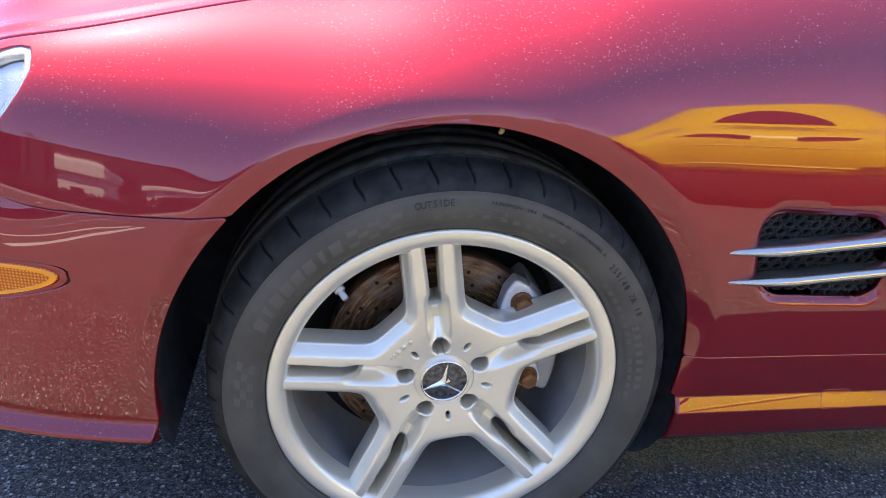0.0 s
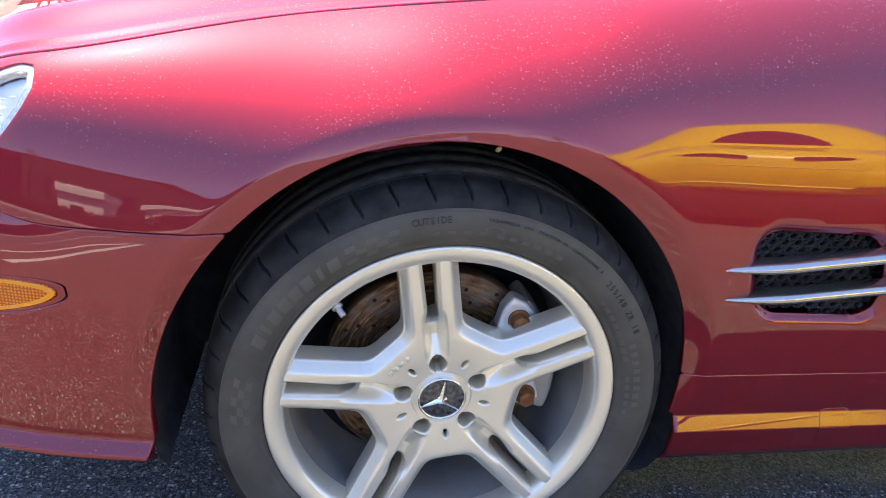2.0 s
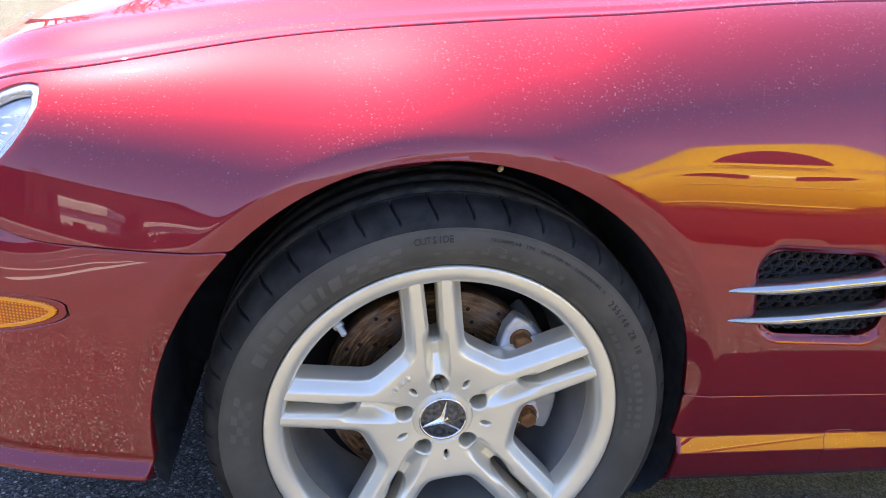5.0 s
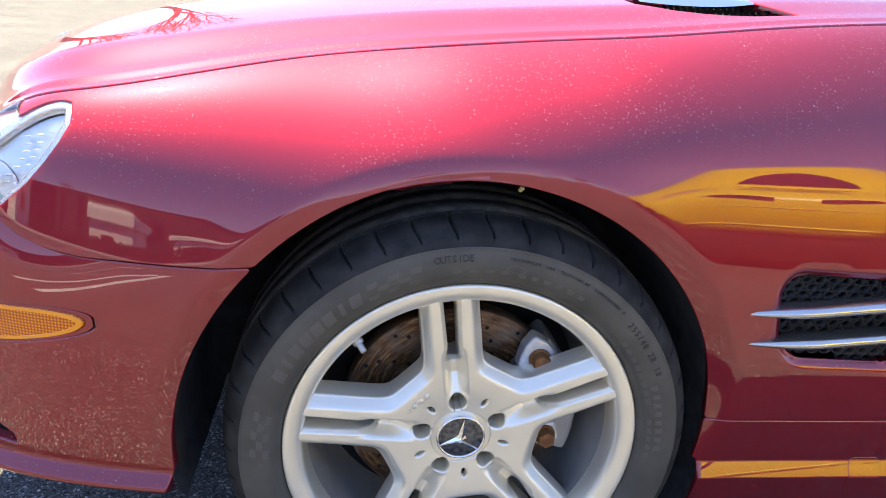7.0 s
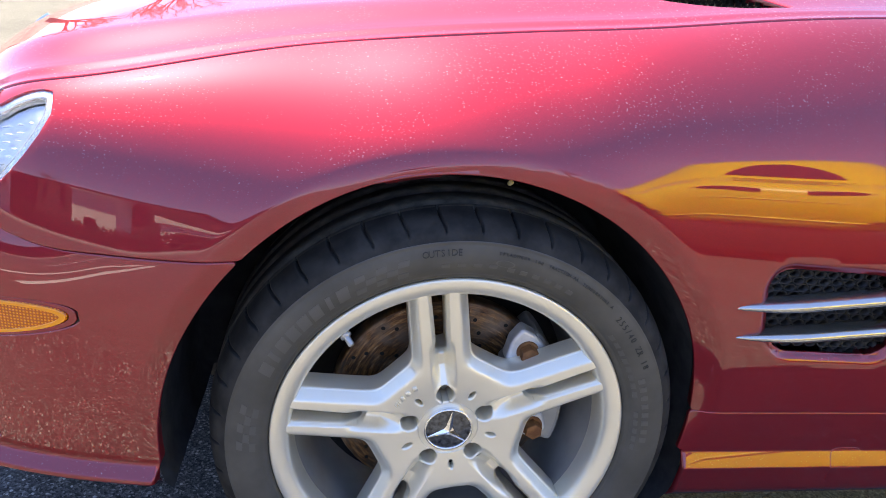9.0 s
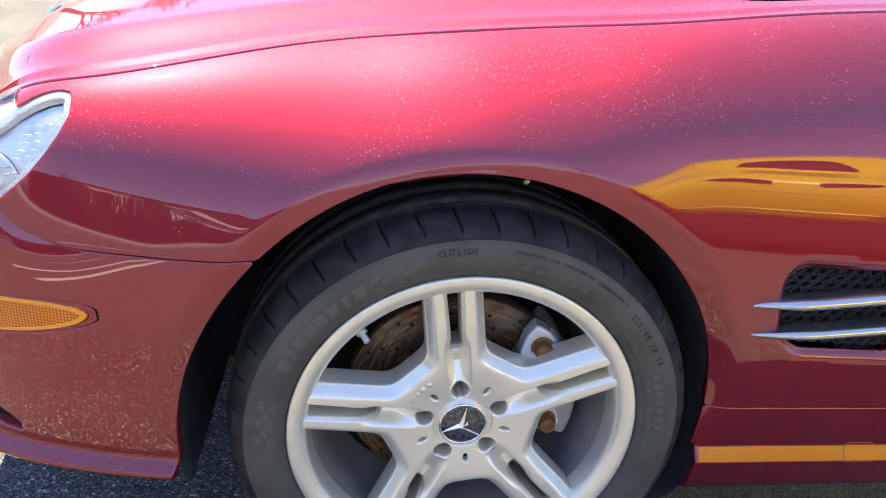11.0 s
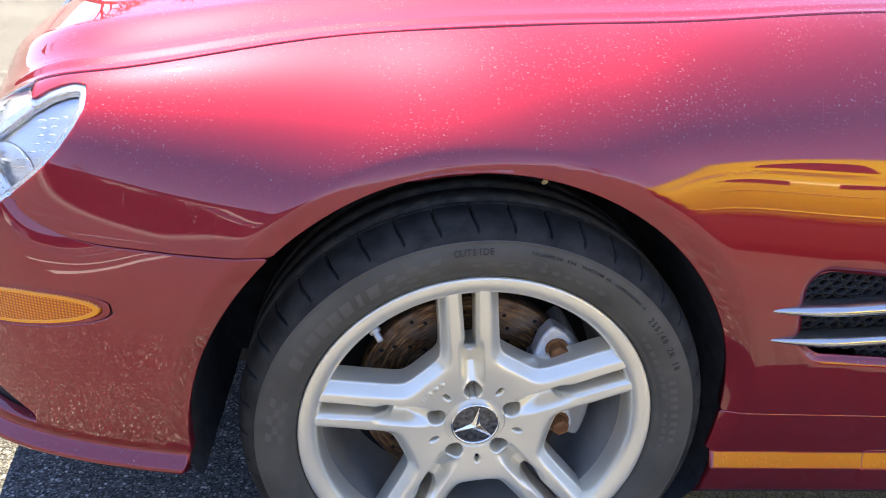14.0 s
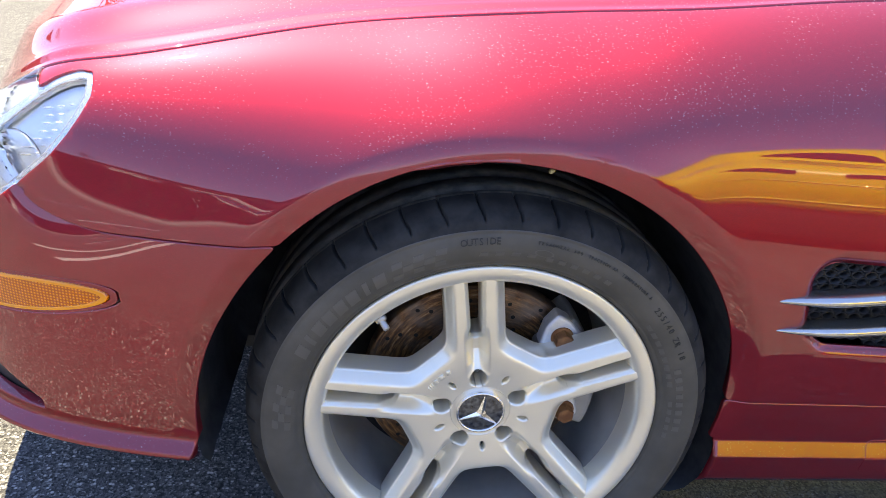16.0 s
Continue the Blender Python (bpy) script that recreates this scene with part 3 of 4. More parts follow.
v, f, n = sheet(BX, BW, lambda x, w: np.minimum(-bonnet_vent_in(x, w), 1.0 - w + 1e-6), bonnet, depth=0.02, edge=0.0025, skip=lambda x, w: w > 0.999)
bon = mesh_part("bonnet", v, f, PAINT, car, normals=n)
mirror(bon, "bonnet", car)

# black strip added in the gap beside the bonnet, standing for its shade
verts, faces = [], []
sx = np.arange(-0.52, 0.93, 0.02)
for x in sx:
    y, z = float(bon_y(x)) + 0.0035, float(bon_z(x)) - 0.0045
    for k in range(6):
        a = math.pi / 3 * k
        verts.append((x, y + 0.0024 * math.cos(a), z + 0.0024 * math.sin(a)))
for i in range(len(sx) - 1):
    for k in range(6):
        m = (k + 1) % 6
        faces.append([i * 6 + k, i * 6 + m, i * 6 + 6 + m, i * 6 + 6 + k])
mesh_part("bonnet_seal", verts, faces, BLACK, car, "black strip standing for the shade in the bonnet gap")


# ---- flank fittings ----
def pushed(out):
    """The flank, moved outward by a length."""
    def f(u, v):
        e = 1e-3
        n = unit(np.cross(side(u + e, v) - side(u - e, v), side(u, v + e) - side(u, v - e)))
        return side(u, v) - n * out
    return f


def patch(name, level, out, mat, parent, label="", depth=0.006, edge=0.002, x_from=-0.8, x_to=0.9, step=0.004, fine=0.0065):
    us = np.arange(s_of(x_to), s_of(x_from), step)
    vs = np.unique(np.concatenate([np.arange(0.0, 1.0, fine), np.arange(1.0, 2.0, 0.02), [2.0]]))
    made = sheet(us, vs, lambda u, v: level(*flat_xz(u, v)), pushed(out), depth=depth, edge=edge, flip=True)
    if made is None:
        return None
    v, f, n = made
    return mesh_part(name, v, f, mat, parent, label, normals=n)


def marker_ring(a, b):
    """Between two distances outside the marker's edge."""
    return lambda x, z: np.minimum(b + marker_in(x, z), -marker_in(x, z) - a)


near_marker = dict(x_from=-0.745, x_to=-0.46, step=0.0016, fine=0.0022)
marker = patch("side_marker", marker_in, 0.0005, AMBER, car, "amber ribbed side marker lens", 0.010, 0.002, **near_marker)
patch("marker_seal", marker_ring(-0.001, 0.0085), -0.0045, BLACK, marker, "black seal round the marker", 0.004, 0.001, **near_marker)
patch("marker_frame", marker_ring(0.0018, 0.0046), -0.0008, PAINT, marker, "glossy dark red rim round the marker", 0.004, 0.001, **near_marker)
patch("lens_rim", marker_ring(-0.0026, 0.0), 0.0014, material("plain_amber", (0.95, 0.30, 0.012), 0.15, 0.0, 0.6), marker, "plain amber rim of the lens", 0.003, 0.001, **near_marker)
patch("inlet_mesh", lambda x, z: inlet_in(x, z) + 0.012, -0.018, BLACK, car, "black air inlet mesh", 0.005)
patch("jack_cover", lambda x, z: round_box(x, z, 0.625, 0.680, 0.226, 0.287, 0.012), 0.0008, PAINT, car, "red jacking point cover", 0.002, 0.0012, 0.5, 0.8, 0.0025)

# vent in the fender: honeycomb and two fins
vent = patch("fender_vent", lambda x, z: vent_in(x, z) + 0.004, -0.045, BLACK, car, "black honeycomb fender vent with two silver fins", 0.004)


def honeycomb(parent):
    rx, rz, pitch_x, pitch_z = 0.0098, 0.0062, 0.0205, 0.0108
    verts, faces = [], []
    for row in range(16):
        for col in range(14):
            cx = 0.405 + col * pitch_x + (row % 2) * pitch_x / 2
            cz = 0.445 + row * pitch_z
            if float(vent_in(cx, cz)) < -0.001:
                continue
            k = len(verts)
            y = float(side(s_of(cx), 0.5)[1]) + 0.016
            for ring, (s, dy) in enumerate(((1.10, 0.004), (1.02, 0.0), (0.84, 0.0), (0.74, 0.010))):
                for q in range(8):
                    a = math.pi / 4 * q + 0.39
                    verts.append((cx + rx * s * math.cos(a), y + dy, cz + rz * s * math.sin(a)))
            for ring in range(3):
                for q in range(8):
                    n = (q + 1) % 8
                    faces.append([k + ring * 8 + q, k + ring * 8 + n, k + ring * 8 + 8 + n, k + ring * 8 + 8 + q])
    mesh_part("honeycomb", verts, faces, BLACK, parent)


honeycomb(vent)


def fin(parent, x0, z0, slope, bow):
    """A tapered silver fin, from its pointed tip backwards along the flank."""
    verts, faces, rows, ring = [], [], 60, 14
    for i in range(rows):
        t = i / (rows - 1)
        x = x0 + 0.40 * t
        grow = min(1.0, (t * 5.5)**0.6) if t > 0 else 0.02
        h, d = 0.0085 * grow, 0.014 * grow
        cz = z0 + slope * 0.40 * t - bow * 4 * t * t * 0.1
        base = -0.008
        cy = base - 0.004 - 0.010 * min(1, t * 4)
        for q in range(ring):
            a = 2 * math.pi * q / ring
            c, s = math.cos(a), math.sin(a)
            verts.append((x, cy + d * c * (1.0 if c < 0 else 1.15), cz + h * math.copysign(abs(s)**0.8, s) + 0.005 * grow * max(c, 0)))
    for i in range(rows - 1):
        for q in range(ring):
            n = (q + 1) % ring
            faces.append([i * ring + q, i * ring + n, (i + 1) * ring + n, (i + 1) * ring + q])
    faces.append(list(range(ring)))
    faces.append([(rows - 1) * ring + q for q in range(ring)][::-1])
    mesh_part("fin", verts, faces, SATIN, parent, "satin silver fin")


fin(vent, 0.352, 0.541, 0.115, 0.0)
fin(vent, 0.371, 0.496, 0.105, 0.0)

# ---- headlamp ----
lamp = patch("headlamp", lambda x, z: lamp_in(x, z) + 0.003, -0.018, FACETS, car, "clear twin-oval headlamp with chrome reflectors", 0.004, x_from=-0.84, x_to=-0.4)
patch("lens", lamp_in, 0.0025, CLEAR, lamp, "clear plastic lens", 0.004, 0.0025, x_from=-0.84, x_to=-0.4).visible_shadow = False
patch("housing", lambda x, z: np.minimum(lamp_in(x, z) + 0.002, 0.0035 - lamp_in(x, z)), -0.004, LAMPWHITE, lamp, "bright lamp rim", 0.012, 0.003, x_from=-0.84, x_to=-0.4)


def divider(x, z):
    """The band between the lamp's two ovals."""
    return 0.0028 - np.abs((x + 0.5555) * 0.66 - (z - 0.7175) * 0.75)


patch("lens_ridge", lambda x, z: np.minimum(divider(x, z), lamp_in(x, z)), -0.006, LAMPWHITE, lamp, "bright band between the two ovals", 0.010, 0.002, x_from=-0.80, x_to=-0.45, step=0.003)
for cx, cz, a, b in ((-0.585, 0.640, 0.030, 0.034), (-0.668, 0.640, 0.034, 0.036)):
    patch("reflector", lambda x, z: np.minimum(oval(x, z, cx, cz, a, b, 0.5), lamp_in(x, z) - 0.004), -0.014, FACETS, lamp, "bright reflector bowl", 0.003, 0.003, x_from=-0.80, x_to=-0.45, step=0.003)
for k in range(7):
    z = 0.655 + 0.008 * k
    patch("lens_flute", lambda x, zz, z=z: np.minimum.reduce([0.0006 - np.abs(zz - z - 0.25 * (x + 0.55)), lamp_in(x, zz) - 0.010, x + 0.551 - 0.5 * (zz - 0.70)]), -0.009, LAMPWHITE, lamp, "moulded lens rib", 0.001, 0.0004, x_from=-0.60, x_to=-0.48, step=0.003)

# ---- bonnet vent, badge ----
v, f, n = sheet(np.arange(0.24, 0.50, 0.005), np.linspace(0.03, 0.4, 80), lambda x, w: bonnet_vent_in(x, w) + 0.004, lambda x, w: bonnet(x, w) + np.array([0, 0, -0.014]), depth=0)
bvent = mesh_part("bonnet_vent", v, f, BLACK, car, "black mesh air vent in the bonnet")


def vent_mesh(parent):
    verts, faces = [], []
    for i in range(22):
        for j in range(9):
            x, y = 0.255 + 0.0105 * i + 0.005 * (j % 2), 0.197 + 0.0145 * j
            w = (y - float(bon_y(x)) - 0.0055) / (CENTRE - float(bon_y(x)) - 0.0055)
            if float(bonnet_vent_in(x, w)) < 0.003:
                continue
            z = float(bonnet(x, w)[2]) - 0.007
            k = len(verts)
            for s, dz in ((1.0, 0.0), (0.62, 0.0), (0.55, -0.006)):
                for q in range(6):
                    a = math.pi / 3 * q
                    verts.append((x + 0.006 * s * math.cos(a), y + 0.008 * s * math.sin(a), z + dz))
            for r in range(2):
                for q in range(6):
                    n = (q + 1) % 6
                    faces.append([k + r * 6 + q, k + r * 6 + n, k + r * 6 + 6 + n, k + r * 6 + 6 + q])
    mesh_part("mesh", verts, faces, BLACK, parent)


vent_mesh(bvent)
verts, faces = [], []
for i in range(12):
    for j, (dy, dz) in enumerate(((0.125, -0.006), (0.130, 0.004), (0.150, 0.005), (0.155, -0.004))):
        x = 0.265 + 0.0145 * i
        y = 0.128 + dy + 0.055 * (1 - i / 11)**1.5
        w = (y - float(bon_y(x)) - 0.0055) / (CENTRE - float(bon_y(x)) - 0.0055)
        verts.append((x, y, float(bonnet(x, w)[2]) + dz * math.sin(math.pi * (i + 0.5) / 12)))
for i in range(11):
    for j in range(3):
        faces.append([i * 4 + j, (i + 1) * 4 + j, (i + 1) * 4 + j + 1, i * 4 + j + 1])
mesh_part("vent_fin", verts, faces, CHROME, bvent, "polished vent fin")
p = bonnet(-0.785, 1.0) + np.array([0, 0, 0.012])
badge = part("badge", cyl_bm(0.028, 0.006, 40, Matrix.Translation(Vector([float(c) for c in p]) + Vector((0, 0, 0.003))) @ pose(0, 0, 0, 0, -48, 0), bevel=0.0015), CHROME, car, "round chrome bonnet badge with blue ring")

# ---- wheel ----
WHEEL = pose(0, 0, 0.318, 0, 0, -1.85) @ pose(0, 0, 0, 0.54, 0, 0)
SPIN = WHEEL @ pose(0, 0, 0, 0, -10.7, 0)


def at_spin(k):
    return SPIN @ pose(0, 0, 0, 0, 72 * k, 0)


rim_profile = [(0.2158, 0.044), (0.2170, 0.030), (0.2184, 0.017), (0.2200, 0.0095), (0.2222, 0.0060), (0.2260, 0.0033), (0.2310, 0.0014), (0.2370, -0.0004), (0.2425, -0.0008), (0.2445, -0.0002), (0.2457, 0.0014), (0.2459, 0.004), (0.2445, 0.010), (0.236, 0.014)]
barrel_profile = [(0.196, 0.232), (0.205, 0.225), (0.208, 0.14), (0.211, 0.10), (0.2145, 0.06), (0.2159, 0.044)]
v, f = lathe(rim_profile, 192)
wheel = mesh_part("wheel", v, f, ALLOY, car, "silver five twin-spoke alloy wheel with black tyre", at=SPIN)

Y_FACE = spline([0.030, 0.05, 0.08, 0.12, 0.17, 0.205, 0.222, 0.235], [0.0265, 0.0245, 0.0210, 0.0165, 0.0105, 0.0065, 0.0048, 0.0060])


def soft_min(values, k):
    return -k * np.log(sum(np.exp(-np.clip(q / k, -60, 60)) for q in values))


def spoke_fields(r, a):
    b, al = np.abs(r * np.sin(a)), r * np.cos(a)
    turn = np.pi / 5 - np.abs(a)
    l2 = r * np.sin(2 * np.pi / 5 - np.abs(a))
    bis, off = r * np.cos(turn), r * np.sin(turn)
    e = 0.0375 + 0.02 * (0.22 - np.clip(r, 0, 0.22)) * 0.6
    opening = soft_min([b - e, l2 - e, (bis - 0.112) * 0.9, 0.2335 - r], 0.0045)
    slot_r = 0.0088 + 0.022 * (al - 0.12)
    slot = np.where(al < 0.128, 0.0088 - np.hypot(b, al - 0.128), slot_r - b)
    slot = np.minimum(slot, 0.2335 - r)
    lug = 0.0150 - np.hypot(al - 0.056, b)
    small = 0.0072 - np.hypot((bis - 0.063) * 0.75, off * 1.25)
    return b, al, opening, slot, lug, small


def spoke_level(r, a):
    b, al, opening, slot, lug, small = spoke_fields(r, a)
    return np.minimum.reduce([-opening, -slot, -lug, -small])


def spoke_place(r, a):
    b, al, opening, slot, lug, small = spoke_fields(r, a)
    y = Y_FACE(r)
    y = y + 0.0150 * 0.114 * np.log1p(np.exp(np.clip((0.0105 - np.maximum(-opening, 0)) / 0.0012, -30, 30)))
    y = y + 0.0050 * np.clip(1 - np.maximum(-slot, 0) / 0.0035, 0, 1)**1.5
    y = y + 0.022 * smooth(0.0185, 0.0030, b) * np.clip((al - 0.062) / 0.036, 0, 1)**0.8 * smooth(0.150, 0.122, al)
    y = y + 0.0016 * smooth(0.0435, 0.0420, r)
    return np.stack([r * np.sin(a), y, r * np.cos(a)], -1)


rs = np.concatenate([np.linspace(0.0335, 0.046, 12), np.linspace(0.047, 0.2315, 180)])
an = np.linspace(-math.pi / 5, math.pi / 5, 201)
v, f, n = sheet(rs, an, spoke_level, spoke_place, depth=0.036, edge=0.0025, axis=np.array([0.0, -1.0, 0.0]), skip=lambda r, a: np.abs(a) > math.pi / 5 - 1e-4, flip=True)
spoke = mesh_part("spoke", v, f, ALLOY, wheel, normals=n, at=at_spin(0))
for k in range(1, 5):
    o = new("spoke", spoke.data)
    o.matrix_world = at_spin(k)
    o.parent = wheel
for o in wheel.children:
    o.matrix_parent_inverse = wheel.matrix_world.inverted()


def on_wheel(o):
    """Hang a mesh that is placed in the world under the wheel."""
    o.parent = wheel
    o.matrix_parent_inverse = SPIN.inverted()
    return o


def wheel_part(name, verts, faces, mat, label="", m=SPIN, flat=False):
    return on_wheel(mesh_part(name, verts, faces, mat, None, label, at=m, flat=flat))


wheel.matrix_world = SPIN
v, f = lathe(barrel_profile, 120)
wheel_part("barrel", v, f, BARREL, "grimy inside of the rim")
v, f = lathe([(0.0005, 0.060), (0.05, 0.060), (0.072, 0.058), (0.072, 0.075), (0.0005, 0.075)], 60)
wheel_part("hub", v, f, RUST, "rusty hub behind the spokes")
v, f = lathe([(0.0348, 0.030), (0.0350, 0.0225), (0.0342, 0.0212), (0.0326, 0.0208), (0.0316, 0.0216), (0.0312, 0.0232)], 72)
wheel_part("cap_ring", v, f, CHROME, "chrome ring of the wheel cap")
v, f = lathe([(0.0314, 0.0228), (0.028, 0.0222), (0.018, 0.0214), (0.008, 0.0210), (0.0003, 0.0209)], 72)
wheel_part("wheel_cap", v, f, CAP, "dusty black wheel cap")


def star(r, y):
    """A raised three-armed emblem."""
    verts, faces = [], []
    for k in range(3):
        a = 2 * math.pi * k / 3
        d, s = (math.sin(a), math.cos(a)), (math.cos(a), -math.sin(a))
        def at(along, across, yy):
            return (d[0] * along + s[0] * across, yy, d[1] * along + s[1] * across)
        i = len(verts)
        verts += [at(0, 0, y - 0.0035), at(r, 0, y - 0.0008), at(0.006, 0.0048, y), at(0.006, -0.0048, y), at(r, 0.0009, y + 0.001), at(r, -0.0009, y + 0.001)]
        faces += [[i, i + 1, i + 4, i + 2], [i, i + 3, i + 5, i + 1]]
    for k in range(3):
        i, j = k * 6, ((k + 1) % 3) * 6
        faces.append([i, i + 2, j + 3])
    return verts, faces


v, f = star(0.0312, 0.0205)
wheel_part("emblem", v, f, CHROME, "chrome three-armed emblem", SPIN @ pose(0, 0, 0, 0, 16, 0), flat=True)
for k in range(5):
    m = at_spin(k)
    v, f = lathe([(0.0151, 0.0285), (0.0146, 0.062), (0.0125, 0.066), (0.0100, 0.0672), (0.0088, 0.0664), (0.0082, 0.055), (0.0070, 0.052), (0.0003, 0.0515)], 24)
    wheel_part("wheel_bolt", v, f, RECESS, "grey wheel bolt in its recess", m @ pose(0, 0, 0.056))
# dark discs closing the small holes between the spokes, in place of their shade
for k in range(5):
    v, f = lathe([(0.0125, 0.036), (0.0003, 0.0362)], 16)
    wheel_part("small_recess", v, f, HOLE_SHADE, "dark disc for the shade in a small recess between the spokes", SPIN @ pose(0, 0, 0, 0, 72 * k + 36, 0) @ pose(0, 0, 0.063))
v, f = lathe([(0.0003, -0.009), (0.0034, -0.009), (0.0044, -0.0075), (0.0045, 0.003), (0.0046, 0.0035), (0.0075, 0.0045), (0.0078, 0.008), (0.0070, 0.010)], 20)
wheel_part("valve_stem", v, f, material("grey_valve_cap", (0.42, 0.42, 0.42), 0.35, 0.7), "silver capped valve stem", WHEEL @ pose(0, 0, 0, 0, -46, 0) @ pose(0, 0.012, 0.2085, 48))
# raised mark on a spoke web
bm = bmesh.new()
for a, w, h in ((-63, 0.0016, 0.0070), (-60.5, 0.0016, 0.0070), (-58, 0.0016, 0.0070), (-53.5, 0.0058, 0.0075), (-46.5, 0.0072, 0.0075), (-39, 0.0060, 0.0075)):
    m = pose(0, 0, 0, 0, a, 0) @ Matrix.Translation((0, 0.0193, 0.087)) @ pose(0, 0, 0, 0, 14, 0) @ Matrix.Diagonal((w, 0.0030, h, 1))
    bmesh.ops.create_cube(bm, size=1, matrix=m)
bmesh.ops.bevel(bm, geom=bm.edges[:], offset=0.0005, segments=1, affect="EDGES")
on_wheel(part("raised_mark", bm, ALLOY, None, "small raised mark on the spoke", WHEEL))

# ---- tyre ----
tyre_profile = [(0.2290, 0.012), (0.2440, 0.0075), (0.2470, 0.0030), (0.2490, -0.0010), (0.2515, -0.0030), (0.2530, -0.0028), (0.2550, -0.0055), (0.2600, -0.0088), (0.2650, -0.0112), (0.2700, -0.0128), (0.2750, -0.0137), (0.2800, -0.0140), (0.2850, -0.0138), (0.2900, -0.0131), (0.2950, -0.0121), (0.2990, -0.0108), (0.3000, -0.0114), (0.3010, -0.0100), (0.3040, -0.0085), (0.3070, -0.0068), (0.3100, -0.0046), (0.3130, -0.0018), (0.3158, 0.0015), (0.3184, 0.0055), (0.3206, 0.0100), (0.3226, 0.0150), (0.3244, 0.0205), (0.3260, 0.0265), (0.3273, 0.0330), (0.3283, 0.0395), (0.3288, 0.0440), (0.3289, 0.0470), (0.3225, 0.0485), (0.3225, 0.0560), (0.3291, 0.0575), (0.3296, 0.0750), (0.3299, 0.0930), (0.3232, 0.0945), (0.3232, 0.1040), (0.3300, 0.1055), (0.3300, 0.1400), (0.3232, 0.1415), (0.3232, 0.1510), (0.3298, 0.1525), (0.3290, 0.1880), (0.3225, 0.1895), (0.3225, 0.1970), (0.3285, 0.1985), (0.3240, 0.2220), (0.3150, 0.2400), (0.2900, 0.2560), (0.2600, 0.2520), (0.2290, 0.2350)]


def tyre():
    seg, n = 2064, len(tyre_profile)
    r0 = np.array([p[0] for p in tyre_profile])
    y0 = np.array([p[1] for p in tyre_profile])
    a = 2 * np.pi * np.arange(seg) / seg
    A, R = np.meshgrid(a, r0, indexing="ij")
    Y = np.tile(y0, (seg, 1))
    pitch = 2 * np.pi / 43
    # curved slots over the shoulder
    t = np.clip((Y - 0.000) / 0.046, 0, 1)
    shift = 0.030 * (1 - (1 - t)**2) - 0.012 * t
    ph = (A + shift + radians(7.9)) / pitch
    ph = (ph - np.round(ph)) * pitch * 0.32
    inside = (Y > -0.0050) & (Y < 0.046) & (R > 0.300)
    slot = np.exp(-(ph / 0.0015)**4) * inside * smooth(-0.006, 0.0, Y) * smooth(0.05, 0.036, Y)
    R = R - 0.0064 * slot
    Y = Y + 0.0022 * slot
    verts = np.stack([R * np.sin(A), Y, R * np.cos(A)], -1).reshape(-1, 3)
    k = np.arange(seg)[:, None]
    j = np.arange(n - 1)[None, :]
    m = (k + 1) % seg
    faces = np.stack([k * n + j, m * n + j, m * n + j + 1, k * n + j + 1], -1).reshape(-1, 4).tolist()
    ob = wheel_part("tyre", verts, faces, RUBBER, "worn black low-profile tyre", WHEEL)
    ob.data.materials.append(TREAD)
    ob.data.materials.append(SHOULDER)
    worn = np.tile(np.where((y0[:-1] > 0.034) & (r0[:-1] > 0.31), 1, np.where((r0[:-1] > 0.3005) & (y0[:-1] < 0.1), 2, 0)), seg)
    ob.data.polygons.foreach_set("material_index", worn)
    return ob


tyre_ob = tyre()
SIDE_Y = lambda r: np.interp(r, [p[0] for p in tyre_profile[:16]], [p[1] for p in tyre_profile[:16]])


def raised(name, shapes, label, mat=None):
    """Flat shapes (r, angle, width, height, slant) standing a little proud of the tyre's side."""
    for r, deg, w, h, slant in shapes:
        a, rows = radians(deg), 5
        verts = []
        for dy in (-0.0005, 0.0008):
            for q in range(rows):
                for sx in (-1, 1):
                    sz = -1 + 2 * q / (rows - 1)
                    rr = r + sz * h / 2
                    aa = a + (sx * w / 2 + sz * slant * h / 2) / r
                    verts.append((rr * math.sin(aa), float(SIDE_Y(rr)) + dy, rr * math.cos(aa)))
        faces = [[2 * q, 2 * q + 1, 2 * q + 3, 2 * q + 2] for q in range(rows - 1)]
        rim = [2 * q for q in range(rows)] + [2 * q + 1 for q in range(rows)][::-1]
        faces += [[rim[q], rim[(q + 1) % len(rim)], rim[(q + 1) % len(rim)] + 2 * rows, rim[q] + 2 * rows] for q in range(len(rim))]
        wheel_part(name, verts, faces, mat or RUBBER_RAISED, label, WHEEL, flat=True)


# maker's name as plain bars, chequered flags as plain blocks
raised("raised_bar", [(0.2735, -65.8 + 4.25 * k, 0.0160 if k not in (1, 6) else 0.007, 0.0175, 0.25) for k in range(8)], "raised plain bar on the tyre")
flag = [(0.2660 + 0.0080 * row, -31.5 + 2.9 * col + 0.5 * row, 0.0135, 0.0076, 0.3) for col in range(5) for row in range(3) if (col + row) % 2 == 0]
flag += [(0.2660 + 0.0080 * row, -92.0 + 2.9 * col + 0.5 * row, 0.0135, 0.0076, 0.3) for col in range(5) for row in range(3) if (col + row) % 2 == 0]
raised("raised_block", flag, "raised plain block on the tyre")


